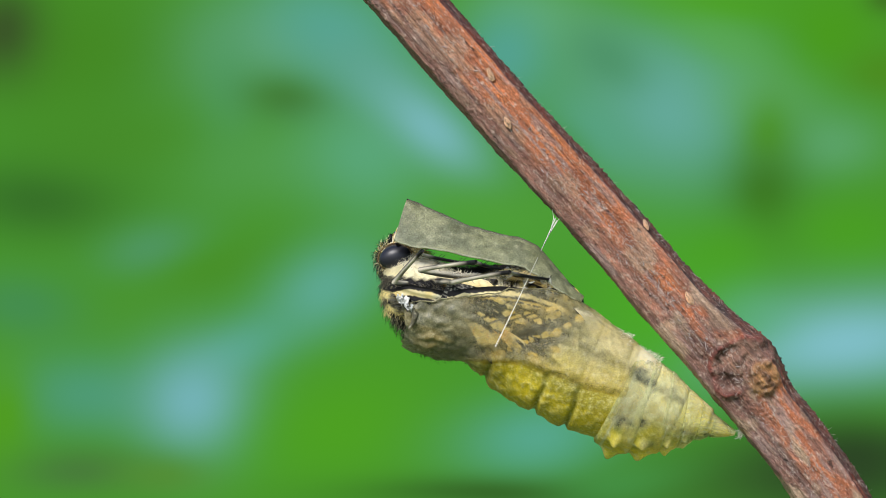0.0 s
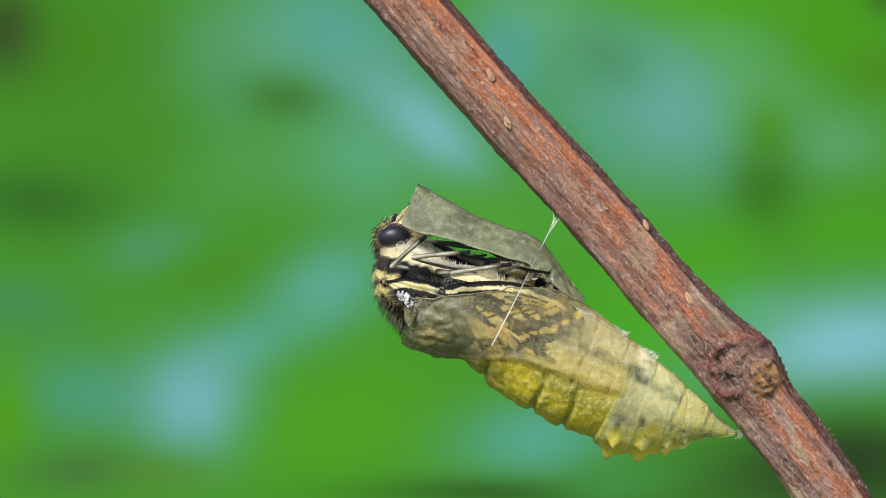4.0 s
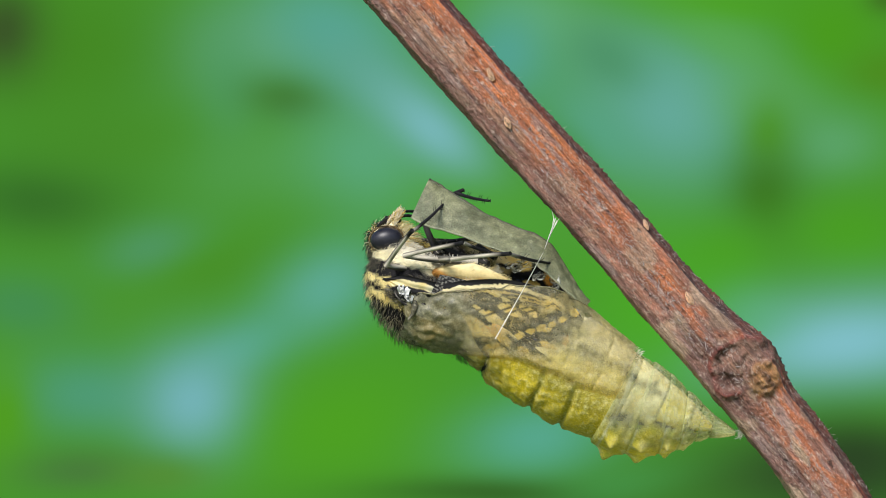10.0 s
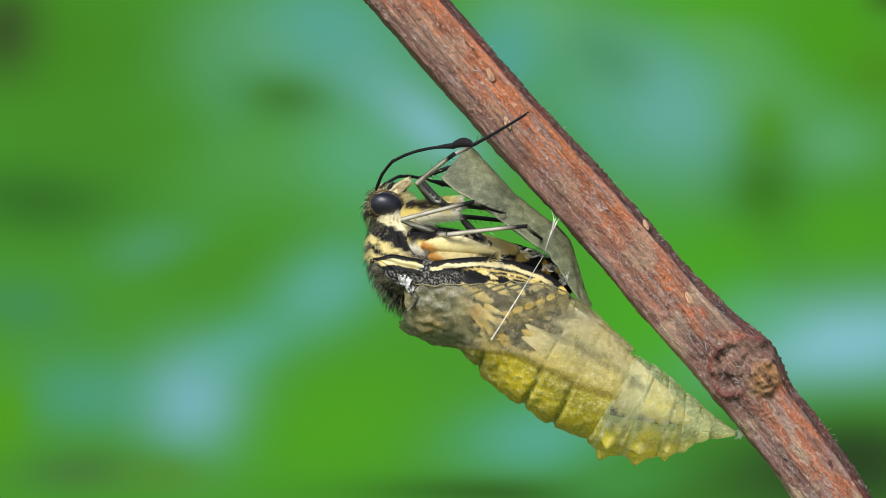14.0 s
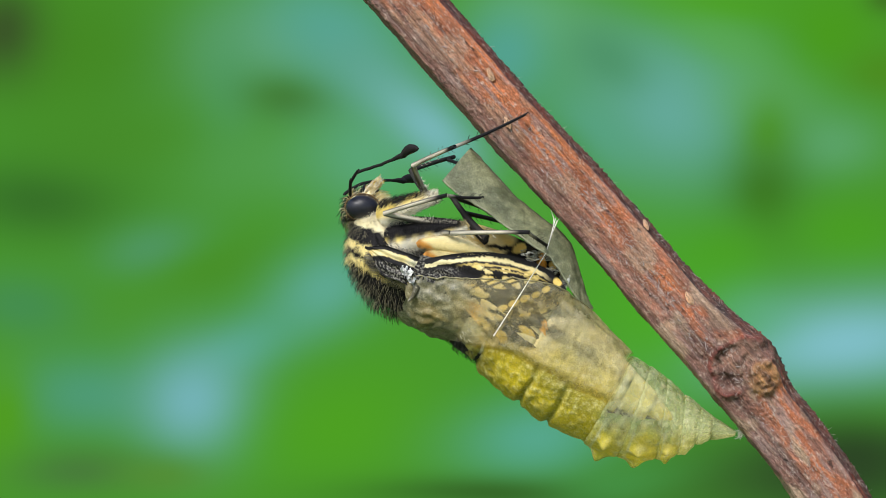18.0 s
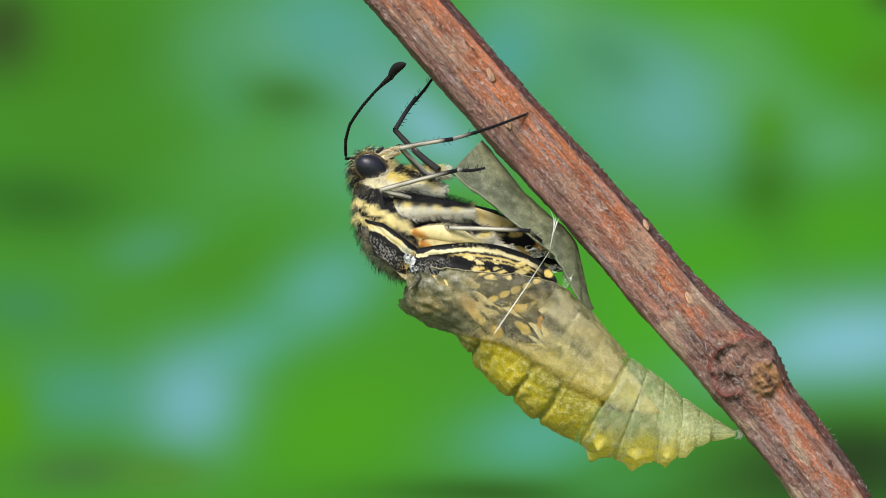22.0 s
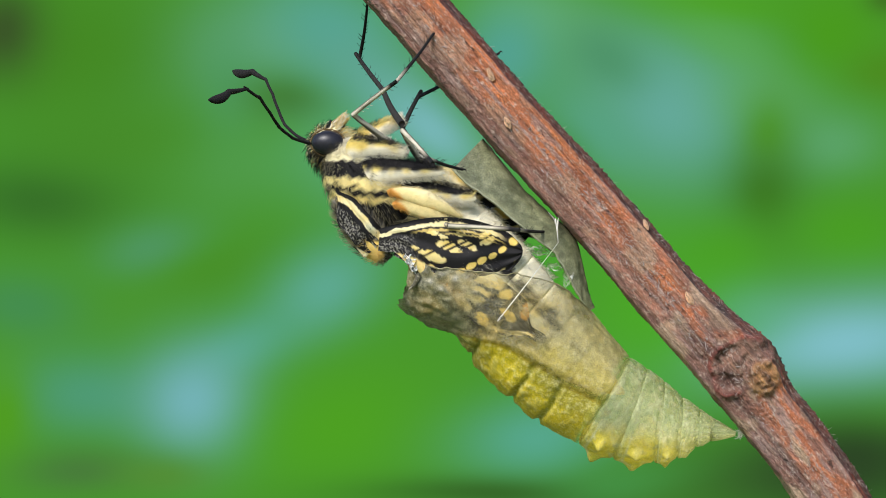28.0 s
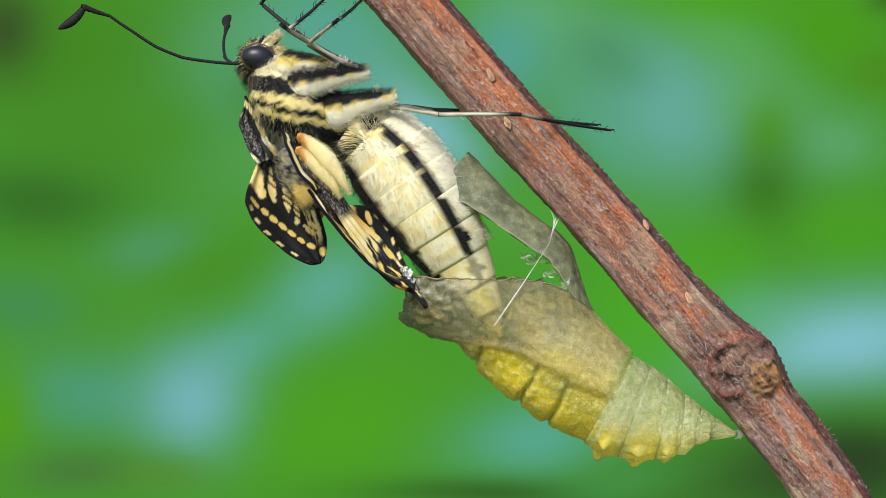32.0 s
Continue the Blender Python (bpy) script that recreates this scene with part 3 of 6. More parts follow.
def front_case():
    count, n = 130, 56
    rows = stations(CASE_ROWS, count)

    def skin_colour(p, u, w):
        """Olive leather at the head end, a clear window over the wing, paler towards the abdomen."""
        px, py = p[0] + CASE_AT[0], CASE_AT[1] - p[2]
        m1, m2, m3 = skin_noise(*p)
        c = blend3(rgb(214, 204, 160), rgb(172, 166, 132), smooth(-0.3, 0.35, m2 + 0.5 * m1))
        c = blend3(c, rgb(226, 200, 118), 0.55 * smooth(0.0, 0.4, m1 + 0.3 * m3))
        c = blend3(c, rgb(132, 124, 100), 0.5 * smooth(0.15, 0.45, m3 - 0.3 * m1))
        back = smooth(0.54, 0.76, u + 0.05 * m1)
        c = blend3(c, rgb(220, 208, 140), 0.6 * back)
        c = blend3(c, blend3(rgb(238, 214, 70), rgb(206, 188, 84), 0.5 + m1), 0.75 * back * smooth(0.5, 0.95, w + 0.15 * m1))
        head = smooth(850, 790, px + 0.2 * (py - 540) + 26 * m1 + 14 * m3)
        tip = smooth(775, 725, px + 0.2 * (py - 540) + 12 * m3)
        olive = blend3(rgb(168, 163, 128), rgb(116, 115, 92), smooth(-0.25, 0.3, m3 + 0.5 * m1))
        olive = blend3(olive, rgb(182, 158, 92), 0.6 * smooth(0.05, 0.4, m1 + 0.4 * m2))
        c = blend3(c, olive, head)
        c = blend3(c, rgb(112, 114, 98), 0.5 * tip)
        low = smooth(0.8, 0.97, w)
        c = blend3(c, rgb(188, 172, 84), 0.5 * low * (1 - head))
        a = 0.31 + 0.2 * m2 + 0.26 * m3 + 0.14 * m1
        a += 0.42 * head + 0.24 * tip + 0.1 * low * (1 - back) + 0.26 * back
        return (*c, max(0.12, min(1.0, a + 0.65 * smooth(-10, 30, p[1]))) * smooth(1.0, 0.95, u) * smooth(1.0, 0.86, w + 0.05 * m3))

    for sign in (1, -1):
        grid, tint = [], []
        for i, r in enumerate(rows):
            u = i / (count - 1)
            top = radians(max(r[5], 0.5)) + (ragged(i * 0.5, sign * 3.0, 0.06) if r[5] > 20 else 0)
            end = math.acos(max(-1, 1 - 2 * r[6])) if r[6] < 1 else math.pi
            line = []
            for j in range(n + 1):
                w = j / n
                f = sign * (top + (end - top) * w)
                p = case_point(r, f)
                m1, m2, m3 = skin_noise(*p)
                front = smooth(0.3, 0.05, u)
                p = case_point(r, f, 2.5 + 1.6 * m3 + 1.4 * m2 + front * (5 * m1 + 4 * m3) - 2.5 * smooth(0.92, 1.0, w) + 3.0 * math.exp(-((w - 0.9) / 0.05) ** 2) * (1 - front))
                jag = (7 * m3 + 9 * m1) * smooth(0.06, 0.0, u)
                p = (p[0] + jag, p[1], p[2])
                line.append(p)
                tint.append(skin_colour(p, u, w))
            grid.append(line)
        part("wing_case", sheet(grid, flip=sign < 0), CASE, chrysalis, "grey-brown translucent wing case", colour=tint)

    grid, tint = [], []
    last = rows[30:]
    for i, r in enumerate(last):
        end = math.acos(max(-1, 1 - 2 * min(r[6], 0.999))) - 0.26
        line = []
        for j in range(65):
            f = end + (math.tau - 2 * end) * j / 64
            x, y, z = case_point(r, f)
            px, py = x + CASE_AT[0], CASE_AT[1] - z
            m1, m2, m3 = skin_noise(x, y, z)
            crease = 0.0
            for nx, ny in ((834, 628), (908, 700), (955, 740)):
                crease += math.exp(-((px - nx - 0.62 * (ny - py) + 5 * m1) / 6.0) ** 2)
            belly = smooth(0.1, 0.9, -math.cos(f))
            wart = math.exp(-((f - math.pi) / 0.2) ** 2) * max(0, noise.noise(Vector((px * 0.05, 0, 1))) + 0.2)
            line.append(case_point(r, f, -9.0 * crease * (0.35 + 0.65 * belly) + 3.5 * m1 + 2.2 * m3 + 5 * wart))
            gold = blend3(rgb(252, 226, 54), rgb(216, 192, 44), smooth(-0.3, 0.35, m1 + 0.6 * m3))
            c = blend3(rgb(150, 138, 74), gold, smooth(805, 880, px + 16 * m1))
            c = blend3(c, rgb(236, 222, 120), 0.5 * smooth(0.2, 0.5, m3))
            c = blend3(c, rgb(140, 144, 50), min(0.6, 0.55 * crease))
            c = blend3(c, rgb(150, 152, 84), 0.5 * smooth(0.9, 0.2, belly))
            fade = smooth(1.0, 0.95, i / (len(last) - 1)) * smooth(0.02, 0.26, min(f - end, math.tau - end - f) + 0.1 * m3)
            tint.append((*c, min(1, 0.78 + 0.12 * m1 + 0.15 * m3 + 0.2 * smooth(0, 40, y)) * fade))
        grid.append(line)
    part("dorsal_case", sheet(grid), ABDO, chrysalis, "yellow dorsal skin with segment creases", colour=tint)
    # thickened free rim of the opening on both sides
    for sign in (1, -1):
        pts = [case_point(r, sign * (radians(r[5]) + ragged(i * 0.5, sign * 3.0, 0.06)), 3) for i, r in enumerate(rows) if r[5] > 10][4::3]
        part("rim", tube(pts, [1.0 + 1.1 * abs(ragged(i, 2.0, 1.0)) for i in range(len(pts))], 6), CASE, chrysalis, "curled dry edge of the split skin", colour=lambda x, y, z: rgb(150, 142, 104))
    # crumpled white shed skin at the head end
    rng = random.Random(8)
    bits = []
    for cx, cz, w in ((727, 464, 10), (722, 457, 7), (734, 476, 6)):
        crumple = []
        for i in range(8):
            crumple.append([(cx - CASE_AT[0] + w * (i / 3.5 - 1) * (1 - 0.5 * abs(j / 3 - 1)) + rng.uniform(-2, 2), -84 + rng.uniform(-6, 5), CASE_AT[1] - cz + 0.8 * w * (j / 3 - 1) + 4 * math.sin(i) + rng.uniform(-2, 2)) for j in range(7)])
        bits.append(sheet(crumple))
    part("shed_tuft", join(*bits), TUFT, chrysalis, "crumpled white scrap of shed skin")
    x0, z0 = 738 - CASE_AT[0], CASE_AT[1] - 482
    part("spiracle_lobe", tube([(x0 - 4, -76, z0 + 6), (x0 + 3, -80, z0 - 8), (x0 - 4, -82, z0 - 22), (x0 - 14, -80, z0 - 30)], [4, 6, 4, 1.5], 8), CASE, chrysalis, "dark folded lobe of skin", colour=lambda x, y, z: rgb(96, 92, 74))


front_case()

# crease lines of the abdomen skin: upper x, y; lower x, y; half width
CREASES = [(1112, 633, 1022, 782, 84), (1145, 653, 1083, 812, 78), (1176, 675, 1157, 818, 68), (1208, 704, 1198, 810, 54), (1238, 723, 1231, 791, 38), (1261, 739, 1257, 781, 24), (1303, 764, 1301, 772, 5)]
SHIFT = [(22, -8, 4), (13, -17, -2), (6, -19, -6), (3, -15, -9), (1, -9, -10), (0, -4, -8)]
segment_things = []


WARTS = [17, 14, 9, 5, 2, 0]


def abdomen_case():
    for i in range(6):
        a, b = np.array(CREASES[i], float), np.array(CREASES[i + 1], float)
        cx, cy = (a[0] + a[2] + b[0] + b[2]) / 4, (a[1] + a[3] + b[1] + b[3]) / 4
        grid, tint = [], []
        n, m = 26, 96
        for k in range(n + 1):
            t = k / n
            r = a + (b - a) * t
            length = math.hypot(r[0] - r[2], r[1] - r[3])
            nx, ny = (r[0] - r[2]) / length, (r[1] - r[3]) / length
            h = length / 2
            bulge = (4.0 if i < 4 else 1.2) * math.sin(math.pi * min(1, t * 1.02)) ** 0.6 - 3.0 * (1 - smooth(0.0, 0.07, min(t, 1 - t)) if i < 5 else 0)
            line = []
            for j in range(m):
                f = math.tau * j / m
                low = smooth(0.2, 0.95, -math.cos(f))
                wart = 0.0
                for wf, wide in ((2.45, 0.1), (3.08, 0.13), (math.tau - 2.45, 0.1)):
                    wart += math.exp(-((f - wf) / wide) ** 2 - ((t - 0.52) / 0.16) ** 2)
                mv = Vector((f * 2.2, t * 1.6 + i * 3.1, i * 1.7))
                m1, m2, m3 = noise.noise(mv), noise.noise(mv * 2.4), noise.noise(Vector((f * 8, t * 5, i * 3)))
                e = bulge * (0.5 + 0.9 * low) + WARTS[i] * wart + (0.9 * m3 + 1.2 * m2) * min(1, h / 40)
                kx = math.cos(f) * (h + e)
                mx, my = (r[0] + r[2]) / 2, (r[1] + r[3]) / 2
                line.append((mx + nx * kx - cx, -math.sin(f) * (r[4] + e), cy - (my + ny * kx)))
                y = smooth(0.0, 0.95, -math.cos(f) + 0.35 * m1 + 0.25 * m2)
                y *= 1 - 0.75 * smooth(2, 4.5, i + t)
                c = blend3(rgb(234, 232, 192), rgb(210, 212, 168), smooth(-0.3, 0.4, m1 + 0.3 * m3))
                gold = blend3(rgb(252, 232, 62), rgb(226, 206, 56), smooth(-0.25, 0.35, m2 + 0.5 * m3))
                c = blend3(c, blend3(gold, rgb(240, 224, 110), min(1.0, 0.8 * wart)), y)
                edge = (1 - smooth(0.03, 0.2, t)) + 0.5 * (1 - smooth(0.0, 0.06, 1 - t))
                c = blend3(c, rgb(172, 182, 122), min(0.65, 0.6 * edge))
                c = blend3(c, rgb(240, 240, 204), 0.9 * math.exp(-((t - 0.22) / 0.035) ** 2))
                c = blend3(c, rgb(232, 230, 190), 0.6 * smooth(0.25, 0.5, m3 + 0.3 * m2))
                tint.append((*c, max(0.16, min(1, 0.3 + 0.36 * y + 0.12 * edge + 0.22 * m2 + 0.16 * m3 + 0.45 * smooth(0, -0.4, math.sin(f))))))
            grid.append(line)
        ob = part("case_segment", sheet(grid, closed=True, cap=i == 5), ABDO, chrysalis, "ringed yellow-green abdomen skin", colour=tint)
        segment_things.append((ob, cx, cy, SHIFT[i]))


abdomen_case()


# ---- the flap: the loose front cover of the chrysalis ----
FLAP_LINE = [(824, 270, 37, 46), (846, 295, 36, 50), (877, 325, 30, 50), (912, 360, 25, 48), (952, 396, 24, 46), (993, 432, 22, 42), (1013, 478, 15, 36), (1028, 519, 9, 28), (1042, 545, 5, 16)]
HINGE = (1043, 540)
flap = tagged(new("pupal_flap"), "olive-grey leaf-like front flap of the pupal skin, swung open", "pupal flap")


def flap_mesh():
    rows = stations(FLAP_LINE, 60)
    outer = []
    for i, (x, y, w, deep) in enumerate(rows):
        a, b = rows[max(i - 1, 0)], rows[min(i + 1, len(rows) - 1)]
        t = Vector((b[0] - a[0], b[1] - a[1])).normalized()
        nx, ny = t.y, -t.x
        line = []
        for j in range(31):
            q = -1 + 2 * j / 30
            edge = ragged(i * 0.8, 5.0 + q, 2.0)
            o = w * (1 - 2 * abs(q) ** 1.7) + edge * abs(q) + 1.6 * math.exp(-((abs(q) - 0.12) / 0.06) ** 2)
            o += 1.6 * noise.noise(Vector((i * 0.3, j * 0.5, 2))) + 1.6 * noise.noise(Vector((i * 0.9, j * 0.22, 7)))
            slant = -16 * (1 - i / 7) * q * q if i < 7 else 0
            line.append((x + nx * o - HINGE[0] + t.x * slant * -0.4, deep * q, HINGE[1] - (y + ny * o) + t.y * slant * 0.4))
        outer.append(line)
    inner = [[(p[0] * 1.0 + 2.2, p[1] * 0.95, p[2] - 2.6) for p in r] for r in outer]
    v1, f1 = sheet(outer)
    v2, f2 = sheet(inner, flip=True)
    return join((v1, f1), (v2, f2)), outer


def flap_colour(x, y, z):
    m1, m2, m3 = skin_noise(x, y, z)
    c = blend3(rgb(154, 155, 120), rgb(120, 124, 95), smooth(-0.35, 0.4, m1 + 0.6 * m2))
    c = blend3(c, rgb(96, 96, 72), 0.45 * smooth(0.15, 0.45, m3))
    return blend3(c, rgb(184, 182, 146), 0.5 * smooth(0.15, 0.45, -m3 + 0.4 * m2))


flap_piece, flap_rows = flap_mesh()
part("flap_skin", flap_piece, FLAP, flap, colour=lambda x, y, z: flap_colour(x, y, z))
part("flap_ridge", tube([r[16] for r in flap_rows[:56:2]], [2.6 + 1.4 * abs(ragged(i, 1.0, 1.0)) for i in range(28)], 6), FLAP, flap, "dark notched keel of the flap", colour=lambda x, y, z: rgb(104, 102, 80))
part("flap_edge", tube([r[0] for r in flap_rows[:58:2]], [1.8] * 29, 6), FLAP, flap, "pale rim of the flap", colour=lambda x, y, z: rgb(176, 178, 148))


def shreds():
    """Wisps of clear inner skin that cling between the flap and the case."""
    rng = random.Random(11)
    bits, tint = [], []
    for cx, cy, w, h in ((968, 446, 30, 5), (988, 470, 22, 6), (1006, 492, 12, 14), (946, 436, 18, 4)):
        rows = []
        for i in range(9):
            rows.append([(cx - HINGE[0] + w * (i / 4 - 1) + 3 * rng.uniform(-1, 1), -20 + 26 * math.sin(i * 0.8 + j * 0.5) * 0.5 + rng.uniform(-3, 3), HINGE[1] - cy - h * (j / 3 - 1) - 6 * (i / 8) + 3 * rng.uniform(-1, 1)) for j in range(7)])
        bits.append(sheet(rows))
    part("skin_shred", join(*bits), FLAP, flap, "clear wisps of torn inner skin", colour=lambda x, y, z: (0.86, 0.87, 0.8, 0.3 + 0.9 * noise.noise(Vector((x * 0.12, y * 0.1, z * 0.12)))))


shreds()
FLAP_TIP = [(0, 720, 355), (2, 718, 354), (3, 711, 348), (3.5, 712, 342), (5.5, 782, 264), (6, 785, 263), (6.3, 778, 286), (6.7, 776, 286), (7.3, 763, 301), (8, 756, 311), (9, 755, 310),
            (10, 748, 310), (11, 745, 314), (11.5, 750, 302), (12, 797, 257), (12.3, 835, 236), (13, 845, 235), (13.6, 842, 252), (14, 824, 252), (16.5, 818, 250), (18, 824, 254),
            (19, 838, 247), (23, 850, 243), (28, 849, 242), (29, 849, 242), (30, 826, 241), (31.2, 846, 240), (31.6, 833, 252), (32, 812, 252)]
HINGE_AT = [(0, 1026, 524), (6, 1029, 527), (9, 1036, 530), (13, 1041, 535), (19, 1044, 544), (28, 1046, 540), (32, 1044, 546)]


def flap_pose(t):
    x, y = lerp_table(FLAP_TIP, t)
    hx, hy = lerp_table(HINGE_AT, t)
    return turned(hx, hy, 0, math.degrees(math.atan2(hy - y, x - hx)) - math.degrees(math.atan2(540 - 242, 849 - 1043)))


# ---- the silk girdle ----
girdle = tagged(new("silk_girdle"), "thin white silk thread holding the chrysalis to the stem", "silk thread")
GIRDLE = [(0, 952, 456, 880, 606), (3.5, 950, 456, 878, 604), (6, 946, 456, 862, 600), (9, 962, 445, 875, 606), (13, 960, 455, 870, 600), (19, 968, 446, 870, 600), (23, 974, 445, 877, 586),
          (28, 988, 430, 868, 584), (30, 982, 430, 864, 596), (32, 972, 432, 860, 598)]
upper_strand = part("thread", join(tube([(0, 0, 0), (40, 1, 0.4), (92, 0, 0)], [1.2, 0.9, 0.65], 6), tube([(0, 3, 4), (45, 2, 1.2), (92, 0, 0)], [1.0, 0.8, 0.6], 5), tube([(-8, -6, 9), (6, -3, 5), (40, 0, 2)], [0.6, 0.6, 0.4], 4),
                    tube([(-10, -8, -12), (5, -3, -3), (30, 0, 0)], [0.6, 0.6, 0.4], 4)), SILK, girdle)
lower_strand = part("thread", join(tube([(0, 0, 0), (80, -1, 0.5), (172, 8, 0)], [0.65, 0.6, 0.55], 6), tube([(0, 0, 0), (80, -1.5, 1.2), (172, 8, 1.5)], [0.35, 0.35, 0.3], 4)), SILK, girdle)


def strand_poses(t):
    mx, my, ex, ey = lerp_table(GIRDLE, t)
    a, b = at(983, 387, -22), at(mx, my, -103)
    return aim(a, b - a), aim(b, at(ex, ey, -108) - b)


def aim(origin, way):
    """Pose at origin whose x axis follows way, kept upright to the camera."""
    x = way.normalized()
    y = Vector((0, 1, 0))
    y = (y - x * x.dot(y)).normalized()
    z = x.cross(y)
    m = Matrix((x, y, z)).transposed().to_4x4()
    m.translation = origin
    return m


# ---- the butterfly: own space has x forward, z to its back, y away from the camera ----
EYE_AT = [(0, 699, 455), (2, 698, 456), (3, 688, 448), (3.5, 686, 442), (5.5, 734, 354), (5.7, 745, 356), (6, 741, 385), (6.3, 724, 415), (6.5, 724, 422), (7, 698, 426), (8, 694, 434),
          (9, 690, 424), (10, 684, 424), (11, 663, 419), (11.5, 656, 386), (12, 694, 338), (12.3, 716, 321), (12.6, 720, 320), (13, 723, 318), (13.3, 733, 343), (13.6, 706, 360), (14, 684, 362),
          (14.5, 682, 362), (16.5, 670, 363), (17, 659, 368), (18, 641, 367), (18.5, 620, 366), (19, 655, 295), (19.3, 672, 282), (20, 689, 278), (20.4, 676, 285), (21, 661, 293), (22, 657, 296),
          (23, 652, 300), (24, 637, 306), (24.5, 632, 294), (25, 624, 279), (25.5, 610, 262), (27.5, 604, 231), (28, 580, 253), (29, 562, 266), (29.5, 550, 258), (29.8, 540, 207), (30, 514, 196),
          (30.4, 500, 184), (30.6, 500, 170), (30.8, 519, 124), (31.2, 513, 126), (31.4, 502, 135), (31.6, 483, 133), (31.8, 466, 127), (32, 457, 102)]
AXIS = [(0, 132), (3, 131), (3.5, 129), (5.5, 103), (6, 102), (6.5, 115), (7, 120), (8, 123), (10, 122), (11, 120), (11.5, 116), (12, 106), (13, 100), (13.6, 108), (14, 113), (16.5, 116), (18, 118),
        (18.5, 114), (19, 113), (20, 107), (21, 114), (23, 117), (24, 120), (25, 126), (27.5, 133), (28, 137), (29, 139), (30, 133), (30.8, 124), (31.4, 128), (32, 131)]
NECK = [(0, 22), (5.5, 16), (6, -10), (6.5, 12), (9, 22), (11, 22), (12, 10), (13, 10), (14, 14), (18.5, 20), (19, 2), (20, -6), (25, 4), (28, 0), (32, 0)]
TAIL = [(0, 1282, 764), (3.5, 1280, 763), (6, 1262, 755), (9, 1262, 758), (12, 1230, 748), (13, 1222, 745), (16.5, 1200, 740), (19, 1168, 733), (23, 1150, 722), (25, 1130, 712), (28, 1095, 690),
        (29.5, 1070, 672), (30, 1030, 640), (30.5, 975, 640), (31, 888, 640), (31.6, 876, 610), (32, 882, 584)]


def heading(a):
    return math.cos(radians(a)), -math.sin(radians(a))


def thorax_pose(t):
    x, y = lerp_table(EYE_AT, t)
    a = lerp_table(AXIS, t)[0]
    dx, dy = heading(a)
    return turned(x - 112 * dx - 13 * smooth(12, 10.5, t), y - 112 * dy, 4, a)


def head_pose(t):
    x, y = lerp_table(EYE_AT, t)
    return turned(x, y, 0, lerp_table(AXIS, t)[0] + lerp_table(NECK, t)[0])


butterfly = tagged(new("butterfly"), "black and cream swallowtail butterfly crawling out of its chrysalis", "butterfly")
butterfly.matrix_basis = thorax_pose(0)


def strands(points, count, length, width, colour, seed, sweep=0.6):
    """Fine tapering hairs on an oval body: points gives place, normal and pigment."""
    rng = random.Random(seed)
    v, f, c = [], [], []
    for _ in range(count):
        p, n, col = points(rng)
        if col is None:
            continue
        ln = length * rng.uniform(0.5, 1.25) * (1 + 0.25 * smooth(20, 60, p.z) - 0.4 * smooth(0, -50, p.z) if length == 16 and count == 7000 else 1)
        d = (n + Vector((-sweep, 0, 0)) + Vector((rng.uniform(-0.35, 0.35), rng.uniform(-0.35, 0.35), rng.uniform(-0.35, 0.35)))).normalized()
        mid = p + (n * 0.6 + d * 0.4) * ln * 0.5
        tip = mid + (d + Vector((-0.25, 0, 0))) * ln * 0.5
        s = d.cross(Vector((0.3, 0.8, 0.5))).normalized() * width
        q = d.cross(s).normalized() * width
        o = len(v)
        for base, k in ((p - n * 2, 1.0), (mid, 0.75)):
            for a in range(3):
                v.append(tuple(base + (s * math.cos(a * 2.094) + q * math.sin(a * 2.094)) * k))
        v.append(tuple(tip))
        for a in range(3):
            b = (a + 1) % 3
            f += [(o + a, o + b, o + 3 + b, o + 3 + a), (o + 3 + a, o + 3 + b, o + 6)]
        shade = rng.uniform(0.8, 1.1)
        c += [tuple(x * shade for x in col[:3])] * 7
    return (v, f), c


TH = (96, 57, 69)


def thorax_colour(x, y, z):
    n = 9 * noise.noise(Vector((x * 0.017, y * 0.02, z * 0.02))) + 5 * noise.noise(Vector((x * 0.06, y * 0.06, z * 0.06)))
    q = z - 0.745 * x + 32 + n
    if abs(q) < 19:
        return BLACK[:3]
    if q > 30 and x > 20 and noise.noise(Vector((x * 0.045, y * 0.045, z * 0.045 + 4))) > 0.2:
        return BLACK[:3]
    if q < -19:
        return blend3(PALE, CREAM, smooth(-60, -20, q))
    if q < 40:
        return blend3(rgb(240, 214, 118), CREAM, 0.5 + 0.03 * n)
    if q < 53:
        return BLACK[:3]
    if q < 68:
        return blend3(rgb(240, 214, 118), CREAM, 0.4 + 0.03 * n)
    return blend3(BLACK, GREY, 0.5 * smooth(2, 9, n))


def thorax_hair(rng):
    a, b = rng.uniform(0.1, math.pi - 0.1), rng.uniform(0, math.tau)
    n0 = Vector((math.cos(a), math.sin(a) * math.cos(b), math.sin(a) * math.sin(b)))
    p = Vector((n0.x * TH[0], n0.y * TH[1], n0.z * TH[2]))
    n = Vector((n0.x / TH[0], n0.y / TH[1], n0.z / TH[2])).normalized()
    c = thorax_colour(*p)
    if max(c) < 0.1 and p.z > 10 and rng.random() < 0.5:
        c = rgb(156, 148, 118)[:3]
    return p, n, c


part("thorax", blob(*TH, 48, 36, bend=lambda x, y, z: (x, y, z + 8 * math.sin(x / 90))), PAINT, butterfly, "furry black thorax with cream side bands", colour=thorax_colour)
hair, hair_c = strands(thorax_hair, 7000, 16, 0.42, None, 1, 1.0)
part("fur", hair, HAIR, butterfly, "black and cream thorax hair", colour=hair_c)["kind"] = "stuff"

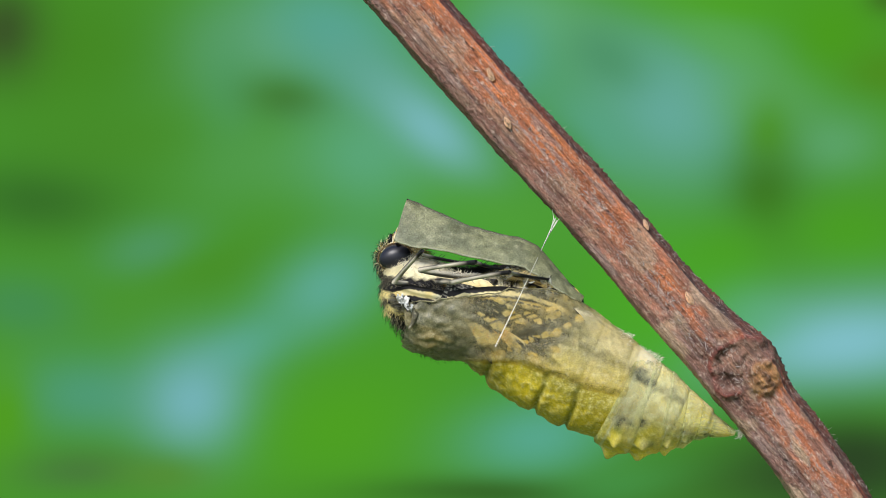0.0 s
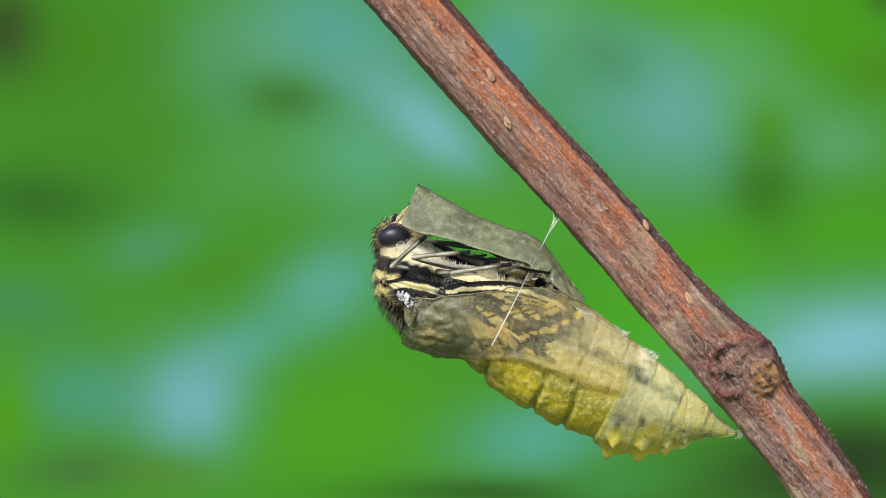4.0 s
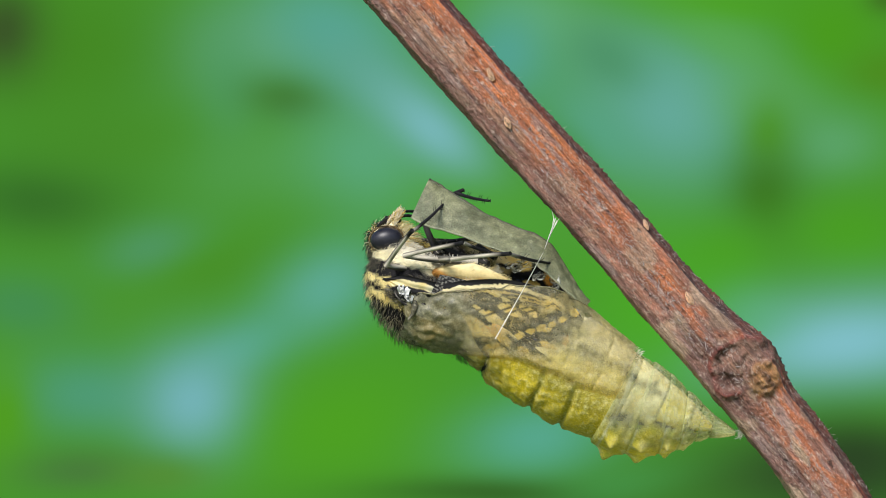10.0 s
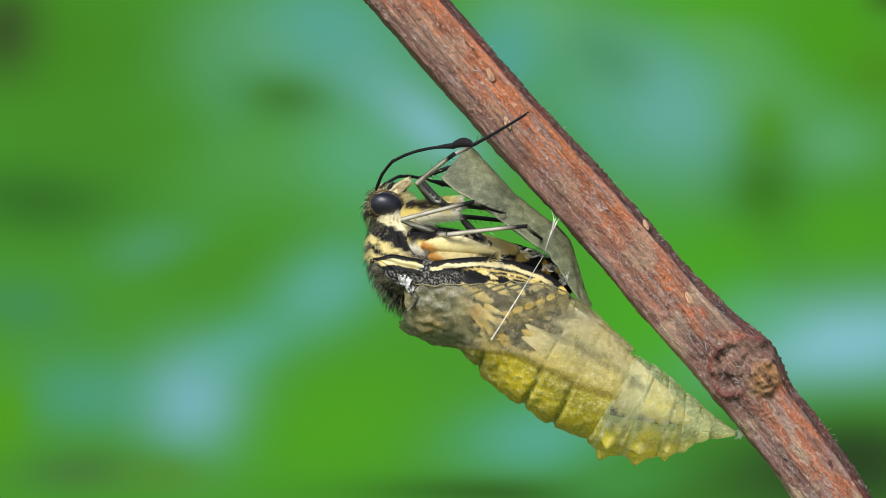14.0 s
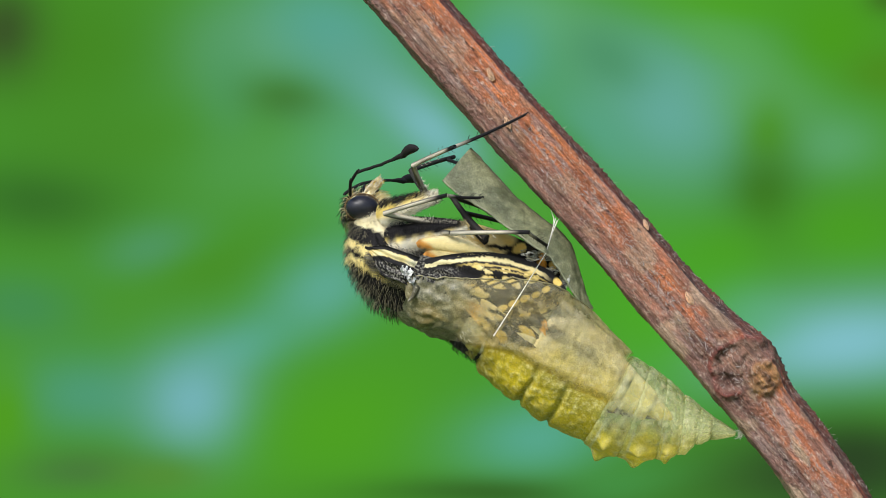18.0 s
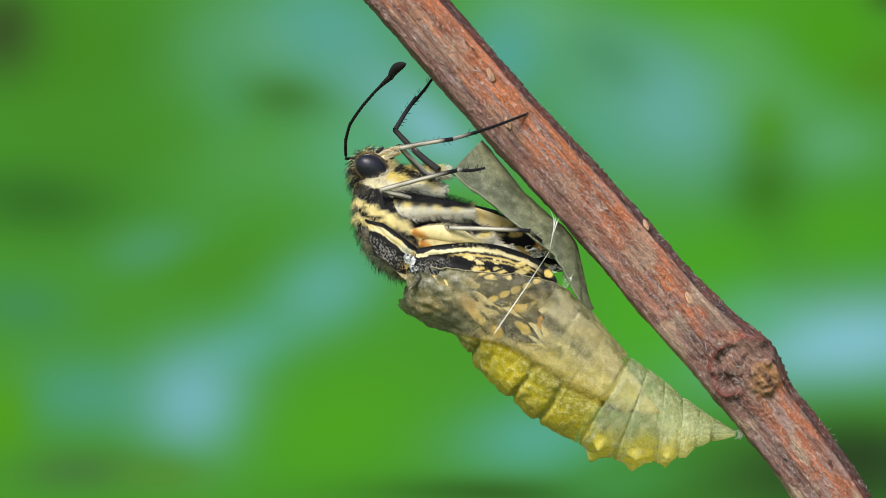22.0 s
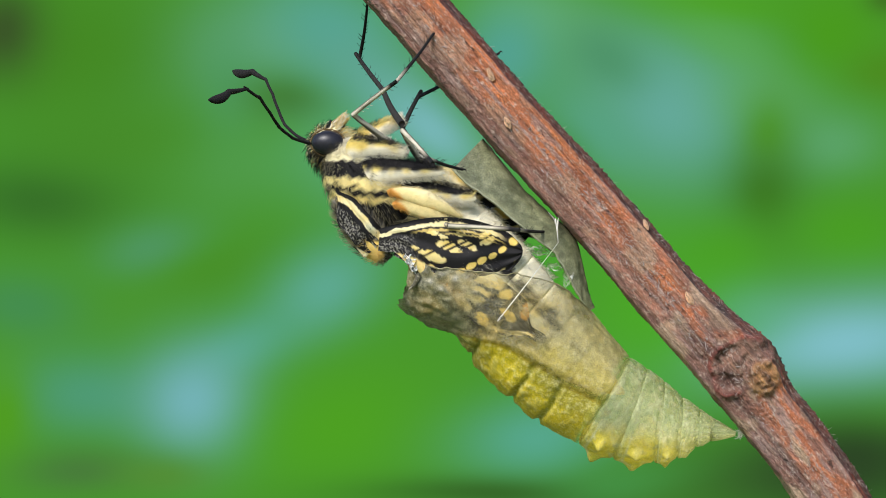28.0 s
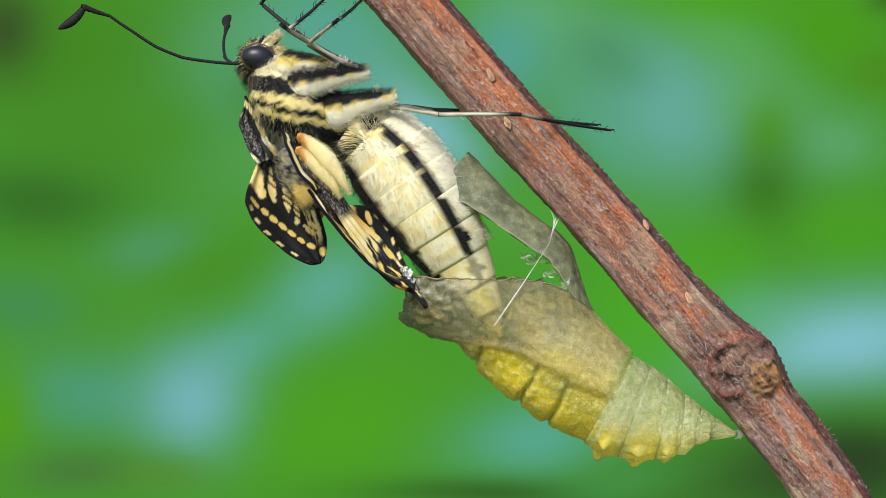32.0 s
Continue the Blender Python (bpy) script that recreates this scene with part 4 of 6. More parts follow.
# head
head = part("head", blob(40, 42, 38, 32, 28, (-14, 38, 2)), PAINT, butterfly, "cream furry head",
            colour=lambda x, y, z: blend3(CREAM, BLACK, smooth(4, 14, z - 6 + 8 * noise.noise(Vector((x * 0.06, y * 0.06, z * 0.06))))) if x < 20 and math.hypot(x, z) > 33 else ((0.06, 0.045, 0.03) if y < 25 and math.hypot(x, z) < 34 else CREAM[:3]))


def head_hair(rng):
    a, b = rng.uniform(0.1, math.pi - 0.2), rng.uniform(0, math.tau)
    n = Vector((math.cos(a), math.sin(a) * math.cos(b), math.sin(a) * math.sin(b)))
    p = Vector((n.x * 40 - 14, n.y * 42 + 38, n.z * 38 + 2))
    if math.hypot(p.x, p.z) < 25 and p.y < 34:
        return p, n, None
    c = BLACK if (p.z > 8 or p.x > 10) and rng.random() < 0.8 else (YELL if rng.random() < 0.4 else CREAM)
    return p, n, c[:3]


hair, hair_c = strands(head_hair, 3000, 21, 0.46, None, 2, 0.9)
part("head_fur", hair, HAIR, head, "short cream and black head hair", colour=hair_c)["kind"] = "stuff"
part("eye", moved(blob(28.5, 17, 20.5, 28, 24, (0, -6, 0)), pose(0, 0, 0, 0, -43, 0)), EYE, head, "glossy black compound eye")
part("eye", blob(27, 15, 23, 20, 16, (0, 76, 0)), EYE, head, "glossy black compound eye")
part("eye_ring", moved(tube([(30.5 * math.cos(a), 0, 24 * math.sin(a)) for a in np.linspace(0, math.tau, 31)], [1.2] * 31, 6), pose(0, 0, 0, 0, -43, 0)), PAINT, head, "thin pale rim round the eye", colour=lambda x, y, z: rgb(110, 90, 60)[:3])
for dy in (22, 54):
    palp = part("palp", tube([(6, dy, -20), (10, dy, -32), (10, dy, -42), (8, dy, -50)], [7.5, 6.5, 3.5, 1.0], 10), PAINT, head, "upturned cream palp", colour=lambda x, y, z: CREAM[:3])
    hair, hair_c = strands(lambda rng, dy=dy: (Vector((9 + rng.uniform(-7, 7), dy + rng.uniform(-7, 7), -32 + rng.uniform(-16, 14))), Vector((0.2, rng.uniform(-0.5, 0.2), -0.9)).normalized(), (PALE if rng.random() < 0.5 else YELL)[:3]), 420, 18, 0.5, None, 5, 0.1)
    part("palp_fur", hair, HAIR, head, "", colour=hair_c)["kind"] = "stuff"
part("proboscis", tube([(10 + 14 * math.cos(a) * (1 - a / 16), 38, -34 + 14 * math.sin(a) * (1 - a / 16)) for a in np.linspace(0, 10, 40)], [3.2] * 40, 8), EYE, head, "coiled dark proboscis")

# abdomen: nine overlapping rings
RING = [52, 72, 84, 87, 84, 75, 60, 44, 27, 12]
abdomen = []
for i in range(9):
    r0, r1 = RING[i], RING[i + 1]
    rows = []
    for k in range(11):
        t = k / 10
        r = (r0 + (r1 - r0) * t) * (0.984 + 0.026 * math.sin(math.pi * min(1, 0.06 + 0.94 * t)) ** 0.6)
        if i == 8:
            r *= math.sqrt(max(0.02, 1 - t * t * 0.97))
        rows.append([(30 - 62 * t, r * math.cos(j * math.tau / 44) * 0.96, r * math.sin(j * math.tau / 44)) for j in range(44)])

    def ring_colour(x, y, z, r=(r0 + r1) / 2, i=i):
        n = noise.noise(Vector((x * 0.05, y * 0.05, z * 0.05 + 7 * r)))
        c = blend3(rgb(244, 236, 196), rgb(234, 216, 150), smooth(-0.2, 0.4, n))
        c = blend3(c, rgb(252, 236, 110), 0.6 * smooth(5.4, 7.2, i))
        c = blend3(c, rgb(244, 236, 206), smooth(-0.3, -0.75, z / r) * (1 if i < 5 else 0.3))
        c = blend3(c, rgb(206, 200, 110), 0.35 * smooth(-26, -31, x))
        lat = abs(z + 0.36 * r + 5 * n) - 10.5 - 2.5 * math.cos(x / 8.0) + 7 * noise.noise(Vector((x * 0.11, z * 0.11, i * 2.0)))
        if y < 40 and -48 < x:
            c = blend3(c, BLACK, smooth(2, -2, lat + (3 if abs(x - 26) < 4 else 0)) * (1 - 0.75 * smooth(5.2, 6.8, i)))
        return blend3(c, BLACK, smooth(0.74, 0.82, z / r + 0.06 * n))

    abdomen.append(part("abdomen_segment", sheet(rows, closed=True, cap=True, flip=False), PAINT, butterfly, "pale yellow abdomen ring with a black side band", colour=ring_colour))


def belly_hair(rng):
    b = rng.uniform(0, math.tau)
    n = Vector((0.3, math.cos(b), math.sin(b))).normalized()
    p = Vector((rng.uniform(-20, 30), 62 * math.cos(b), 64 * math.sin(b)))
    if p.z > 10:
        return p, n, (BLACK if rng.random() < 0.55 else rgb(140, 132, 104))[:3]
    return p, n, (CREAM if rng.random() < 0.7 else PALE)[:3]


hair, hair_c = strands(belly_hair, 1900, 24, 0.42, None, 6, -0.5)
part("belly_fur", hair, HAIR, abdomen[0], "", colour=hair_c)["kind"] = "stuff"

for i in range(1, 6):
    def ring_hair(rng, r=(RING[i] + RING[i + 1]) / 2):
        b = rng.uniform(0, math.tau)
        p = Vector((rng.uniform(-24, 28), r * math.cos(b) * 0.98, r * math.sin(b) * 1.01))
        n = Vector((0.0, math.cos(b), math.sin(b)))
        dark = (abs(p.z + 0.36 * r) < 11 and p.y < 0) or p.z > 0.74 * r
        return p, n, ((0.05, 0.045, 0.04) if dark else PALE[:3])
    hair, hair_c = strands(ring_hair, 1300, 10, 0.34, None, 20 + i, 1.3)
    part("ring_fur", hair, HAIR, abdomen[i], "", colour=hair_c)["kind"] = "stuff"


WAIST = [(0, 937, 600), (3.5, 930, 598), (6, 905, 592), (9, 900, 590), (11, 882, 584), (13, 888, 578), (17, 862, 552), (19, 856, 538), (32, 840, 500)]
REAR_OFF = [(0, 0, 0), (19, 0, 0), (22, 14, -12), (24.5, 20, -14), (27, 26, -12), (29.5, 32, -10), (30, 36, -6), (30.5, 48, -8), (31, 32, -14), (31.5, 42, -14), (32, 48, -20)]


def spine(t):
    """Points and headings along the abdomen at t."""
    x, y = lerp_table(EYE_AT, t)
    a = lerp_table(AXIS, t)[0]
    dx, dy = heading(a)
    late = smooth(19, 28, t)
    r = np.array((x - 122 * dx, y - 122 * dy))
    r = (r + np.array((64, 18))) * (1 - late) + (r - np.array((dx, dy)) * 74) * late
    end = np.array(lerp_table(TAIL, t))
    way = np.array((0.86, 0.42)) + np.array((-0.36, 0.44)) * smooth(30, 31.2, t)
    lean = smooth(31.3, 32, t)
    r = r + np.array(lerp_table(REAR_OFF, t))
    bend = np.array(lerp_table(WAIST, t)) * (1 - late) + (r - np.array((dx, dy)) * 70) * late
    p = [r, bend + np.array((34, -10)) * lean, end - way * 110, end]
    out = []
    for i in range(9):
        s = (i + 0.5) / 9
        q = p[0] * (1 - s) ** 3 + 3 * p[1] * s * (1 - s) ** 2 + 3 * p[2] * s * s * (1 - s) + p[3] * s ** 3
        g = 3 * ((p[1] - p[0]) * (1 - s) ** 2 + 2 * (p[2] - p[1]) * s * (1 - s) + (p[3] - p[2]) * s * s)
        out.append((q[0], q[1], math.degrees(math.atan2(g[1], -g[0]))))
    return out


# ---- wings: own space has x from base to tip, z to the leading edge ----
# wing root, elbow and tip over time
FORE = [(0, 690, 505, 790, 523, 1041, 573), (3.5, 685, 497, 787, 516, 1038, 570), (5.5, 678, 470, 790, 496, 1036, 560), (6, 675, 472, 785, 498, 1031, 553), (7, 680, 485, 787, 508, 1036, 565),
        (9, 680, 490, 787, 513, 1036, 567), (11, 678, 482, 780, 506, 1026, 557), (12, 672, 458, 773, 480, 1018, 537), (13, 668, 440, 763, 464, 1014, 522), (14, 662, 450, 760, 470, 1012, 523),
        (17, 655, 440, 755, 466, 1009, 508), (18.5, 645, 425, 744, 464, 1004, 508), (19, 645, 395, 746, 456, 999, 506), (21, 640, 375, 742, 450, 990, 494), (23, 632, 367, 732, 445, 980, 490),
        (25, 618, 352, 705, 435, 955, 470), (27.5, 604, 334, 680, 414, 931, 440), (28, 600, 330, 672, 412, 923, 434), (29, 592, 333, 662, 415, 910, 442), (29.5, 580, 326, 650, 408, 896, 440),
        (30, 530, 285, 608, 343, 850, 414), (30.4, 543, 264, 630, 314, 872, 389), (30.6, 545, 245, 640, 298, 876, 388), (30.8, 552, 205, 660, 266, 884, 382), (31.2, 549, 205, 660, 267, 881, 388),
        (31.5, 535, 220, 651, 279, 843, 441), (31.7, 510, 217, 608, 306, 795, 484), (32, 480, 198, 538, 328, 722, 530)]
FORE_OUTER = [(r[0], *r[3:]) for r in FORE]
FORE_ROOT = [r[:5] for r in FORE]
FORE_ROLL = [(0, 0), (30, 0), (31, 4), (31.5, 14), (31.7, 45), (31.85, 82), (32, 112)]
FORE_FAR = [(0, 700, 480, 785, 490, 1040, 525), (13, 690, 425, 765, 445, 1010, 488), (19, 665, 385, 745, 425, 1000, 478), (23, 650, 345, 740, 395, 985, 452), (28, 605, 300, 700, 345, 945, 398),
            (30, 560, 260, 640, 320, 878, 400), (30.5, 540, 240, 640, 310, 865, 395), (30.9, 575, 190, 650, 255, 770, 420), (31.3, 575, 190, 650, 252, 740, 400), (31.6, 545, 182, 620, 245, 700, 410), (31.8, 472, 172, 515, 238, 632, 455), (32, 440, 168, 470, 238, 570, 470)]
FORE_FAR_OUTER = [(r[0], *r[3:]) for r in FORE_FAR]
FORE_FAR_ROOT = [r[:5] for r in FORE_FAR]
FORE_FAR_ROLL = [(0, 0), (30, 0), (31, -10), (32, -30)]
WL = 252.0
ROOT = 122.0


def wing_edge(u):
    """Leading and trailing edge of the outer wing at u = 0..1, in units."""
    lead = 4 + 34 * math.sin(math.pi * min(1, u * 0.9 + 0.03))
    trail = -(32 + 72 * smooth(0.1, 0.42, u)) + 54 * smooth(0.5, 1.0, u)
    tip = math.sqrt(max(0.0, 1 - ((u - 0.82) / 0.18) ** 2)) if u > 0.82 else 1.0
    mid = -6.0 - 4 * u
    return mid + (lead - mid) * tip, mid + (trail - mid) * tip


def root_edge(u):
    return -6 + 13 * smooth(0, 0.3, u), -(10 + 34 * smooth(0, 0.4, u) + 6 * smooth(0.55, 1, u))


def ellipse(x, z, cx, cz, rx, rz, turn=0.0):
    c, s = math.cos(radians(turn)), math.sin(radians(turn))
    dx, dz = x - cx, z - cz
    return math.hypot((dx * c + dz * s) / rx, (-dx * s + dz * c) / rz)


# pale spots of the outer wing: centre, half lengths, slant
DOTS = [(234, 5, 8, 7.5, 0), (216, -11, 8, 5, 40), (200, -23, 8, 5, 35), (182, -33, 9, 5.5, 35), (164, -44, 9.5, 5.5, 35), (146, -56, 9.5, 5.5, 35), (128, -68, 9, 5.5, 35), (106, -82, 13, 5, 22)]
CELLS = [(48, -54, 44, 18, -10), (88, -58, 18, 9, -10), (98, -34, 22, 8, -14), (70, -24, 13, 5, -25), (122, -14, 24, 7, -17), (156, -8, 19, 6.5, -17), (186, 6, 13, 10, -10), (92, 9, 11, 6, 0), (143, 12, 6, 6, 0), (112, 4, 8, 4, -20)]


def dusted(x, z, n):
    """Black scales powdered with grey."""
    g = noise.noise(Vector((x * 0.35, z * 0.35, 11)))
    return blend3(BLACK, rgb(142, 138, 128), smooth(-0.1, 0.4, g + 0.35 * n))


def fore_colour(x, y, z):
    w = Vector((x * 0.05, z * 0.05, 0))
    n1, n2 = noise.noise(w), noise.noise(w * 4)
    xx, zz = x + 5 * n1 + 3.5 * n2, z + 3.5 * n1 + 2.2 * n2
    u = x / WL
    lead, trail = wing_edge(min(max(u, 0), 1))
    c = blend3(BLACK, dusted(x, z, n2), smooth(0.34, 0.12, u + 0.08 * n1) * smooth(lead - 20, lead - 30, z))
    for cx, cz, rx, rz, turn in CELLS:
        k = ellipse(xx, zz, cx, cz, rx, rz, turn)
        c = blend3(c, blend3(YELL, CREAM, 0.3 + 0.5 * n1), smooth(1.12, 0.9, k))
    c = blend3(c, rgb(214, 150, 66)[:3], 0.5 * smooth(0.1, 0.5, n2) * smooth(1.0, 0.5, ellipse(x, z, 60, -50, 40, 14, -12)))
    c = blend3(c, BLACK, smooth(1.1, 0.8, ellipse(xx, zz, 143, 12, 3.2, 2.6)))
    for vx, vz in ((74, -22), (104, -20), (138, -10), (170, -2)):
        c = blend3(c, BLACK, smooth(2.6, 1.2, abs((xx - vx) * 0.5 - (zz - vz) * 0.86)) * smooth(34, 26, abs(xx - vx)))
    dl = lead - zz
    c = blend3(c, blend3(CREAM, YELL, 0.2 + 0.4 * u), smooth(4.6, 2.6, abs(dl - 13)) * smooth(0.9, 0.78, u))
    c = blend3(c, blend3(YELL, GREY, 0.3), smooth(2.2, 0.9, abs(dl - 22 + 2 * n1)) * smooth(0.2, 0.3, u) * smooth(0.9, 0.8, u))
    c = blend3(c, blend3(YELL, GREY, 0.4), smooth(1.8, 0.8, abs(dl - 28 + 2 * n1)) * smooth(0.4, 0.5, u) * smooth(0.85, 0.75, u))
    for cx, cz, rx, rz, turn in DOTS:
        c = blend3(c, YELL, smooth(1.14, 0.9, ellipse(x + 1.5 * n2, z + 1.5 * n2, cx, cz, rx, rz, turn)))
    dash = smooth(1.6, 0.6, abs(zz - trail - 8) / 3.2) * smooth(-0.1, 0.5, math.sin(x / 4.2)) * smooth(0.4, 0.5, u) * smooth(0.96, 0.9, u)
    return blend3(c, blend3(YELL, CREAM, 0.4), dash)


def root_colour(x, y, z):
    """Black and cream stripes along the leading edge round a dusty oval, then a fringe and a yellow patch."""
    w = Vector((x * 0.05, z * 0.05, 3))
    n1, n2 = noise.noise(w), noise.noise(w * 5)
    u = min(max(x / ROOT, 0), 1)
    lead, trail = root_edge(u)
    dl = lead - z + 3 * n1 + 1.2 * n2
    c = BLACK[:3] if dl < 27 else dusted(x, z, n2 + 0.5 * n1)
    c = blend3(c, blend3(CREAM, YELL, 0.4 + n1), smooth(6.5, 4.5, abs(dl - 13)))
    k = ellipse(x, z, 66, -30, 48, 16, -6) + 0.12 * n1 + 0.06 * n2
    c = blend3(c, BLACK, smooth(0.16, 0.06, abs(k - 1.0)) * (1 if dl > 20 else 0))
    c = blend3(c, blend3(CREAM, rgb(196, 184, 140), 0.5 + n2), smooth(0.16, 0.08, abs(k - 1.3)) * smooth(26, 32, dl))
    c = blend3(c, dusted(x, z, n1), smooth(1.5, 1.7, k) * smooth(30, 36, dl))
    return c


def wing_sheet(edge, length, nu, nv, bow, thick, side):
    grid = []
    for i in range(nu + 1):
        u = i / nu
        lead, trail = edge(u)
        line = []
        for j in range(nv + 1):
            z = lead + (trail - lead) * j / nv
            d = -bow * math.sqrt(max(0.05, 1 - ((z + 18) / 150) ** 2)) + bow
            d += 14 * smooth(-40, -105, z) ** 1.3 + 13 * smooth(0.62, 1.0, u) + 1.6 * math.sin(j / nv * 22) * smooth(0, 0.2, u) + 2.0 * noise.noise(Vector((u * 5, z * 0.03, 5)))
            line.append((u * length, side * d, z))
        grid.append(line)
    back = [[(p[0], p[1] + thick * side, p[2]) for p in r] for r in grid]
    a, b = sheet(grid, flip=side < 0), sheet(back, flip=side > 0)
    return join(a, b)


HL = 308.0


def hind_edge(u):
    lead = 46 * math.sin(math.pi * min(1, u * 0.7 + 0.2))
    trail = -(14 + 34 * smooth(0.25, 0.65, u)) + 10 * smooth(0.6, 0.85, u)
    k = smooth(0.78, 0.9, u)
    end = math.sqrt(max(0.0, 1 - ((u - 0.96) / 0.04) ** 2)) if u > 0.96 else 1.0
    return lead + (-12 + 9 * end - lead) * k, trail + (-12 - 10 * end - trail) * k


def hind_colour(x, y, z):
    w = Vector((x * 0.05, z * 0.05, 9))
    n1, n2 = noise.noise(w), noise.noise(w * 4)
    u = x / HL
    xx, zz = x + 6 * n1 + 3 * n2, z + 5 * n1 + 2.5 * n2
    lead, trail = hind_edge(min(max(u, 0), 1))
    c = blend3(YELL, CREAM, 0.4 + 0.5 * n1)
    c = blend3(c, ORANGE, 0.6 * smooth(0.15, 0.3, u) * smooth(0.5, 0.4, u) * smooth(10, -10, z))
    c = blend3(c, dusted(x, z, n2), smooth(0.36, 0.26, u + 0.05 * n1))
    # veins fanning from the root, and the broad dark border
    for slope in (-0.24, -0.12, 0.0, 0.1):
        c = blend3(c, BLACK, smooth(4.5, 2.5, abs(zz - slope * x)) * smooth(0.46, 0.5, u))
    c = blend3(c, BLACK, smooth(0.0, 0.05, u - 0.56 + 0.05 * n1 - 0.0012 * zz))
    for cx, cz, rx, rz, turn, hue in ((226, -6, 17, 8, -8, YELL), (252, 16, 9, 15, 20, ORANGE), (206, 24, 12, 9, 30, YELL), (190, -34, 14, 8, -20, YELL)):
        c = blend3(c, hue, smooth(1.12, 0.88, ellipse(xx, zz, cx, cz, rx, rz, turn)))
    c = blend3(c, blend3(YELL, CREAM, 0.5), smooth(4.5, 2.5, abs(zz - trail - 6)) * smooth(0.64, 0.7, u) * smooth(0.94, 0.9, u))
    blue = 0.3 * smooth(0.1, 0.4, n2) * smooth(1.0, 0.4, ellipse(x, z, 200, -10, 34, 16, 0))
    return blend3(c, rgb(90, 110, 160)[:3], blue * (1 if max(c[:3]) < 0.1 else 0))


root_near = part("forewing_root", wing_sheet(root_edge, ROOT, 70, 50, 40, 2.5, 1), WING, butterfly, "striped dusty base of the forewing", colour=root_colour)
fore_near = part("forewing", wing_sheet(wing_edge, WL, 150, 70, 40, 2.5, 1), WING, butterfly, "small crumpled black forewing with yellow spots", colour=fore_colour)
root_far = part("forewing_root", wing_sheet(root_edge, ROOT, 50, 36, 40, 2.5, -1), WING, butterfly, "striped dusty base of the forewing", colour=root_colour)
fore_far = part("forewing", wing_sheet(wing_edge, WL, 110, 50, 40, 2.5, -1), WING, butterfly, "small crumpled black forewing with yellow spots", colour=fore_colour)
hind_near = part("hindwing", wing_sheet(hind_edge, HL, 120, 60, 34, 2.5, 1), WING, butterfly, "soft yellow and black tailed hindwing", colour=hind_colour)
hind_far = part("hindwing", wing_sheet(hind_edge, HL, 100, 50, 34, 2.5, -1), WING, butterfly, "soft yellow and black tailed hindwing", colour=hind_colour)


def hinge_colour(x, y, z):
    n1, n2 = noise.noise(Vector((x * 0.05, y * 0.05, z * 0.05))), noise.noise(Vector((x * 0.2, y * 0.2, z * 0.2)))
    c = dusted(x, z, n1)
    c = blend3(c, rgb(176, 166, 126), 0.7 * smooth(0.0, 0.3, n1 + 0.5 * n2) * smooth(0, -14, z))
    return blend3(c, blend3(YELL, rgb(220, 186, 112), 0.5 + n1), smooth(1.1, 0.8, ellipse(x + 5 * n2, z + 5 * n1, 36, -8, 24, 17, 20)))


def hinge_hair(rng):
    a, b = rng.uniform(0.2, math.pi - 0.1), rng.uniform(0, math.tau)
    n = Vector((math.cos(a), math.sin(a) * math.cos(b), math.sin(a) * math.sin(b)))
    p = Vector((n.x * 66, n.y * 20, n.z * 30))
    c = hinge_colour(*p)
    return p, n, (rgb(166, 156, 122)[:3] if max(c) < 0.1 and rng.random() < 0.4 else c[:3])


hinge = part("wing_hinge", blob(66, 20, 30, 40, 30), PAINT, butterfly, "downy grey and yellow joint of the forewing", colour=hinge_colour)
hair, hair_c = strands(hinge_hair, 1800, 13, 0.4, None, 41, 1.2)
part("hinge_fur", hair, HAIR, hinge, "", colour=hair_c)["kind"] = "stuff"


def hinge_pose(t):
    """The joint lies under the elbow of the forewing."""
    x0, y0, x1, y1 = lerp_table(FORE_ROOT, t)
    a = math.atan2(y0 - y1, x1 - x0)
    late = smooth(31.4, 31.9, t)
    mx, my = x1 - 20 * math.cos(a) - 22 * math.sin(-a) * (1 - late), y1 + 20 * math.sin(a) + 22 * math.cos(a) * (1 - late)
    return turned(mx, my, -52 + 40 * late, math.degrees(a))


def wing_pose(rows, rolls, d, length, t, dx=0, dy=0, da=0.0):
    x0, y0, x1, y1 = lerp_table(rows, t)
    a = math.atan2(y0 - y1, x1 - x0)
    mx, my = (x0 + x1) / 2 + dx, (y0 + y1) / 2 + dy
    return turned(mx - math.cos(a) * length / 2, my + math.sin(a) * length / 2, d, math.degrees(a) + da, lerp_table(rolls, t)[0])


# soft cream folds at the wing root, between the leading edge and the breast
def fold_colour(x, y, z):
    n = noise.noise(Vector((x * 0.04, y * 0.04, z * 0.08)))
    c = blend3(rgb(238, 218, 156), rgb(230, 168, 84), smooth(-0.1, 0.6, n + 0.012 * (44 - x) - 0.02 * z))
    c = blend3(c, rgb(242, 230, 190), 0.5 * smooth(0.5, 0.8, z / 20 + 0.4 * n))
    return blend3(c, rgb(40, 30, 24), 0.85 * smooth(-7, -12, z + 7 * n + 0.08 * x))


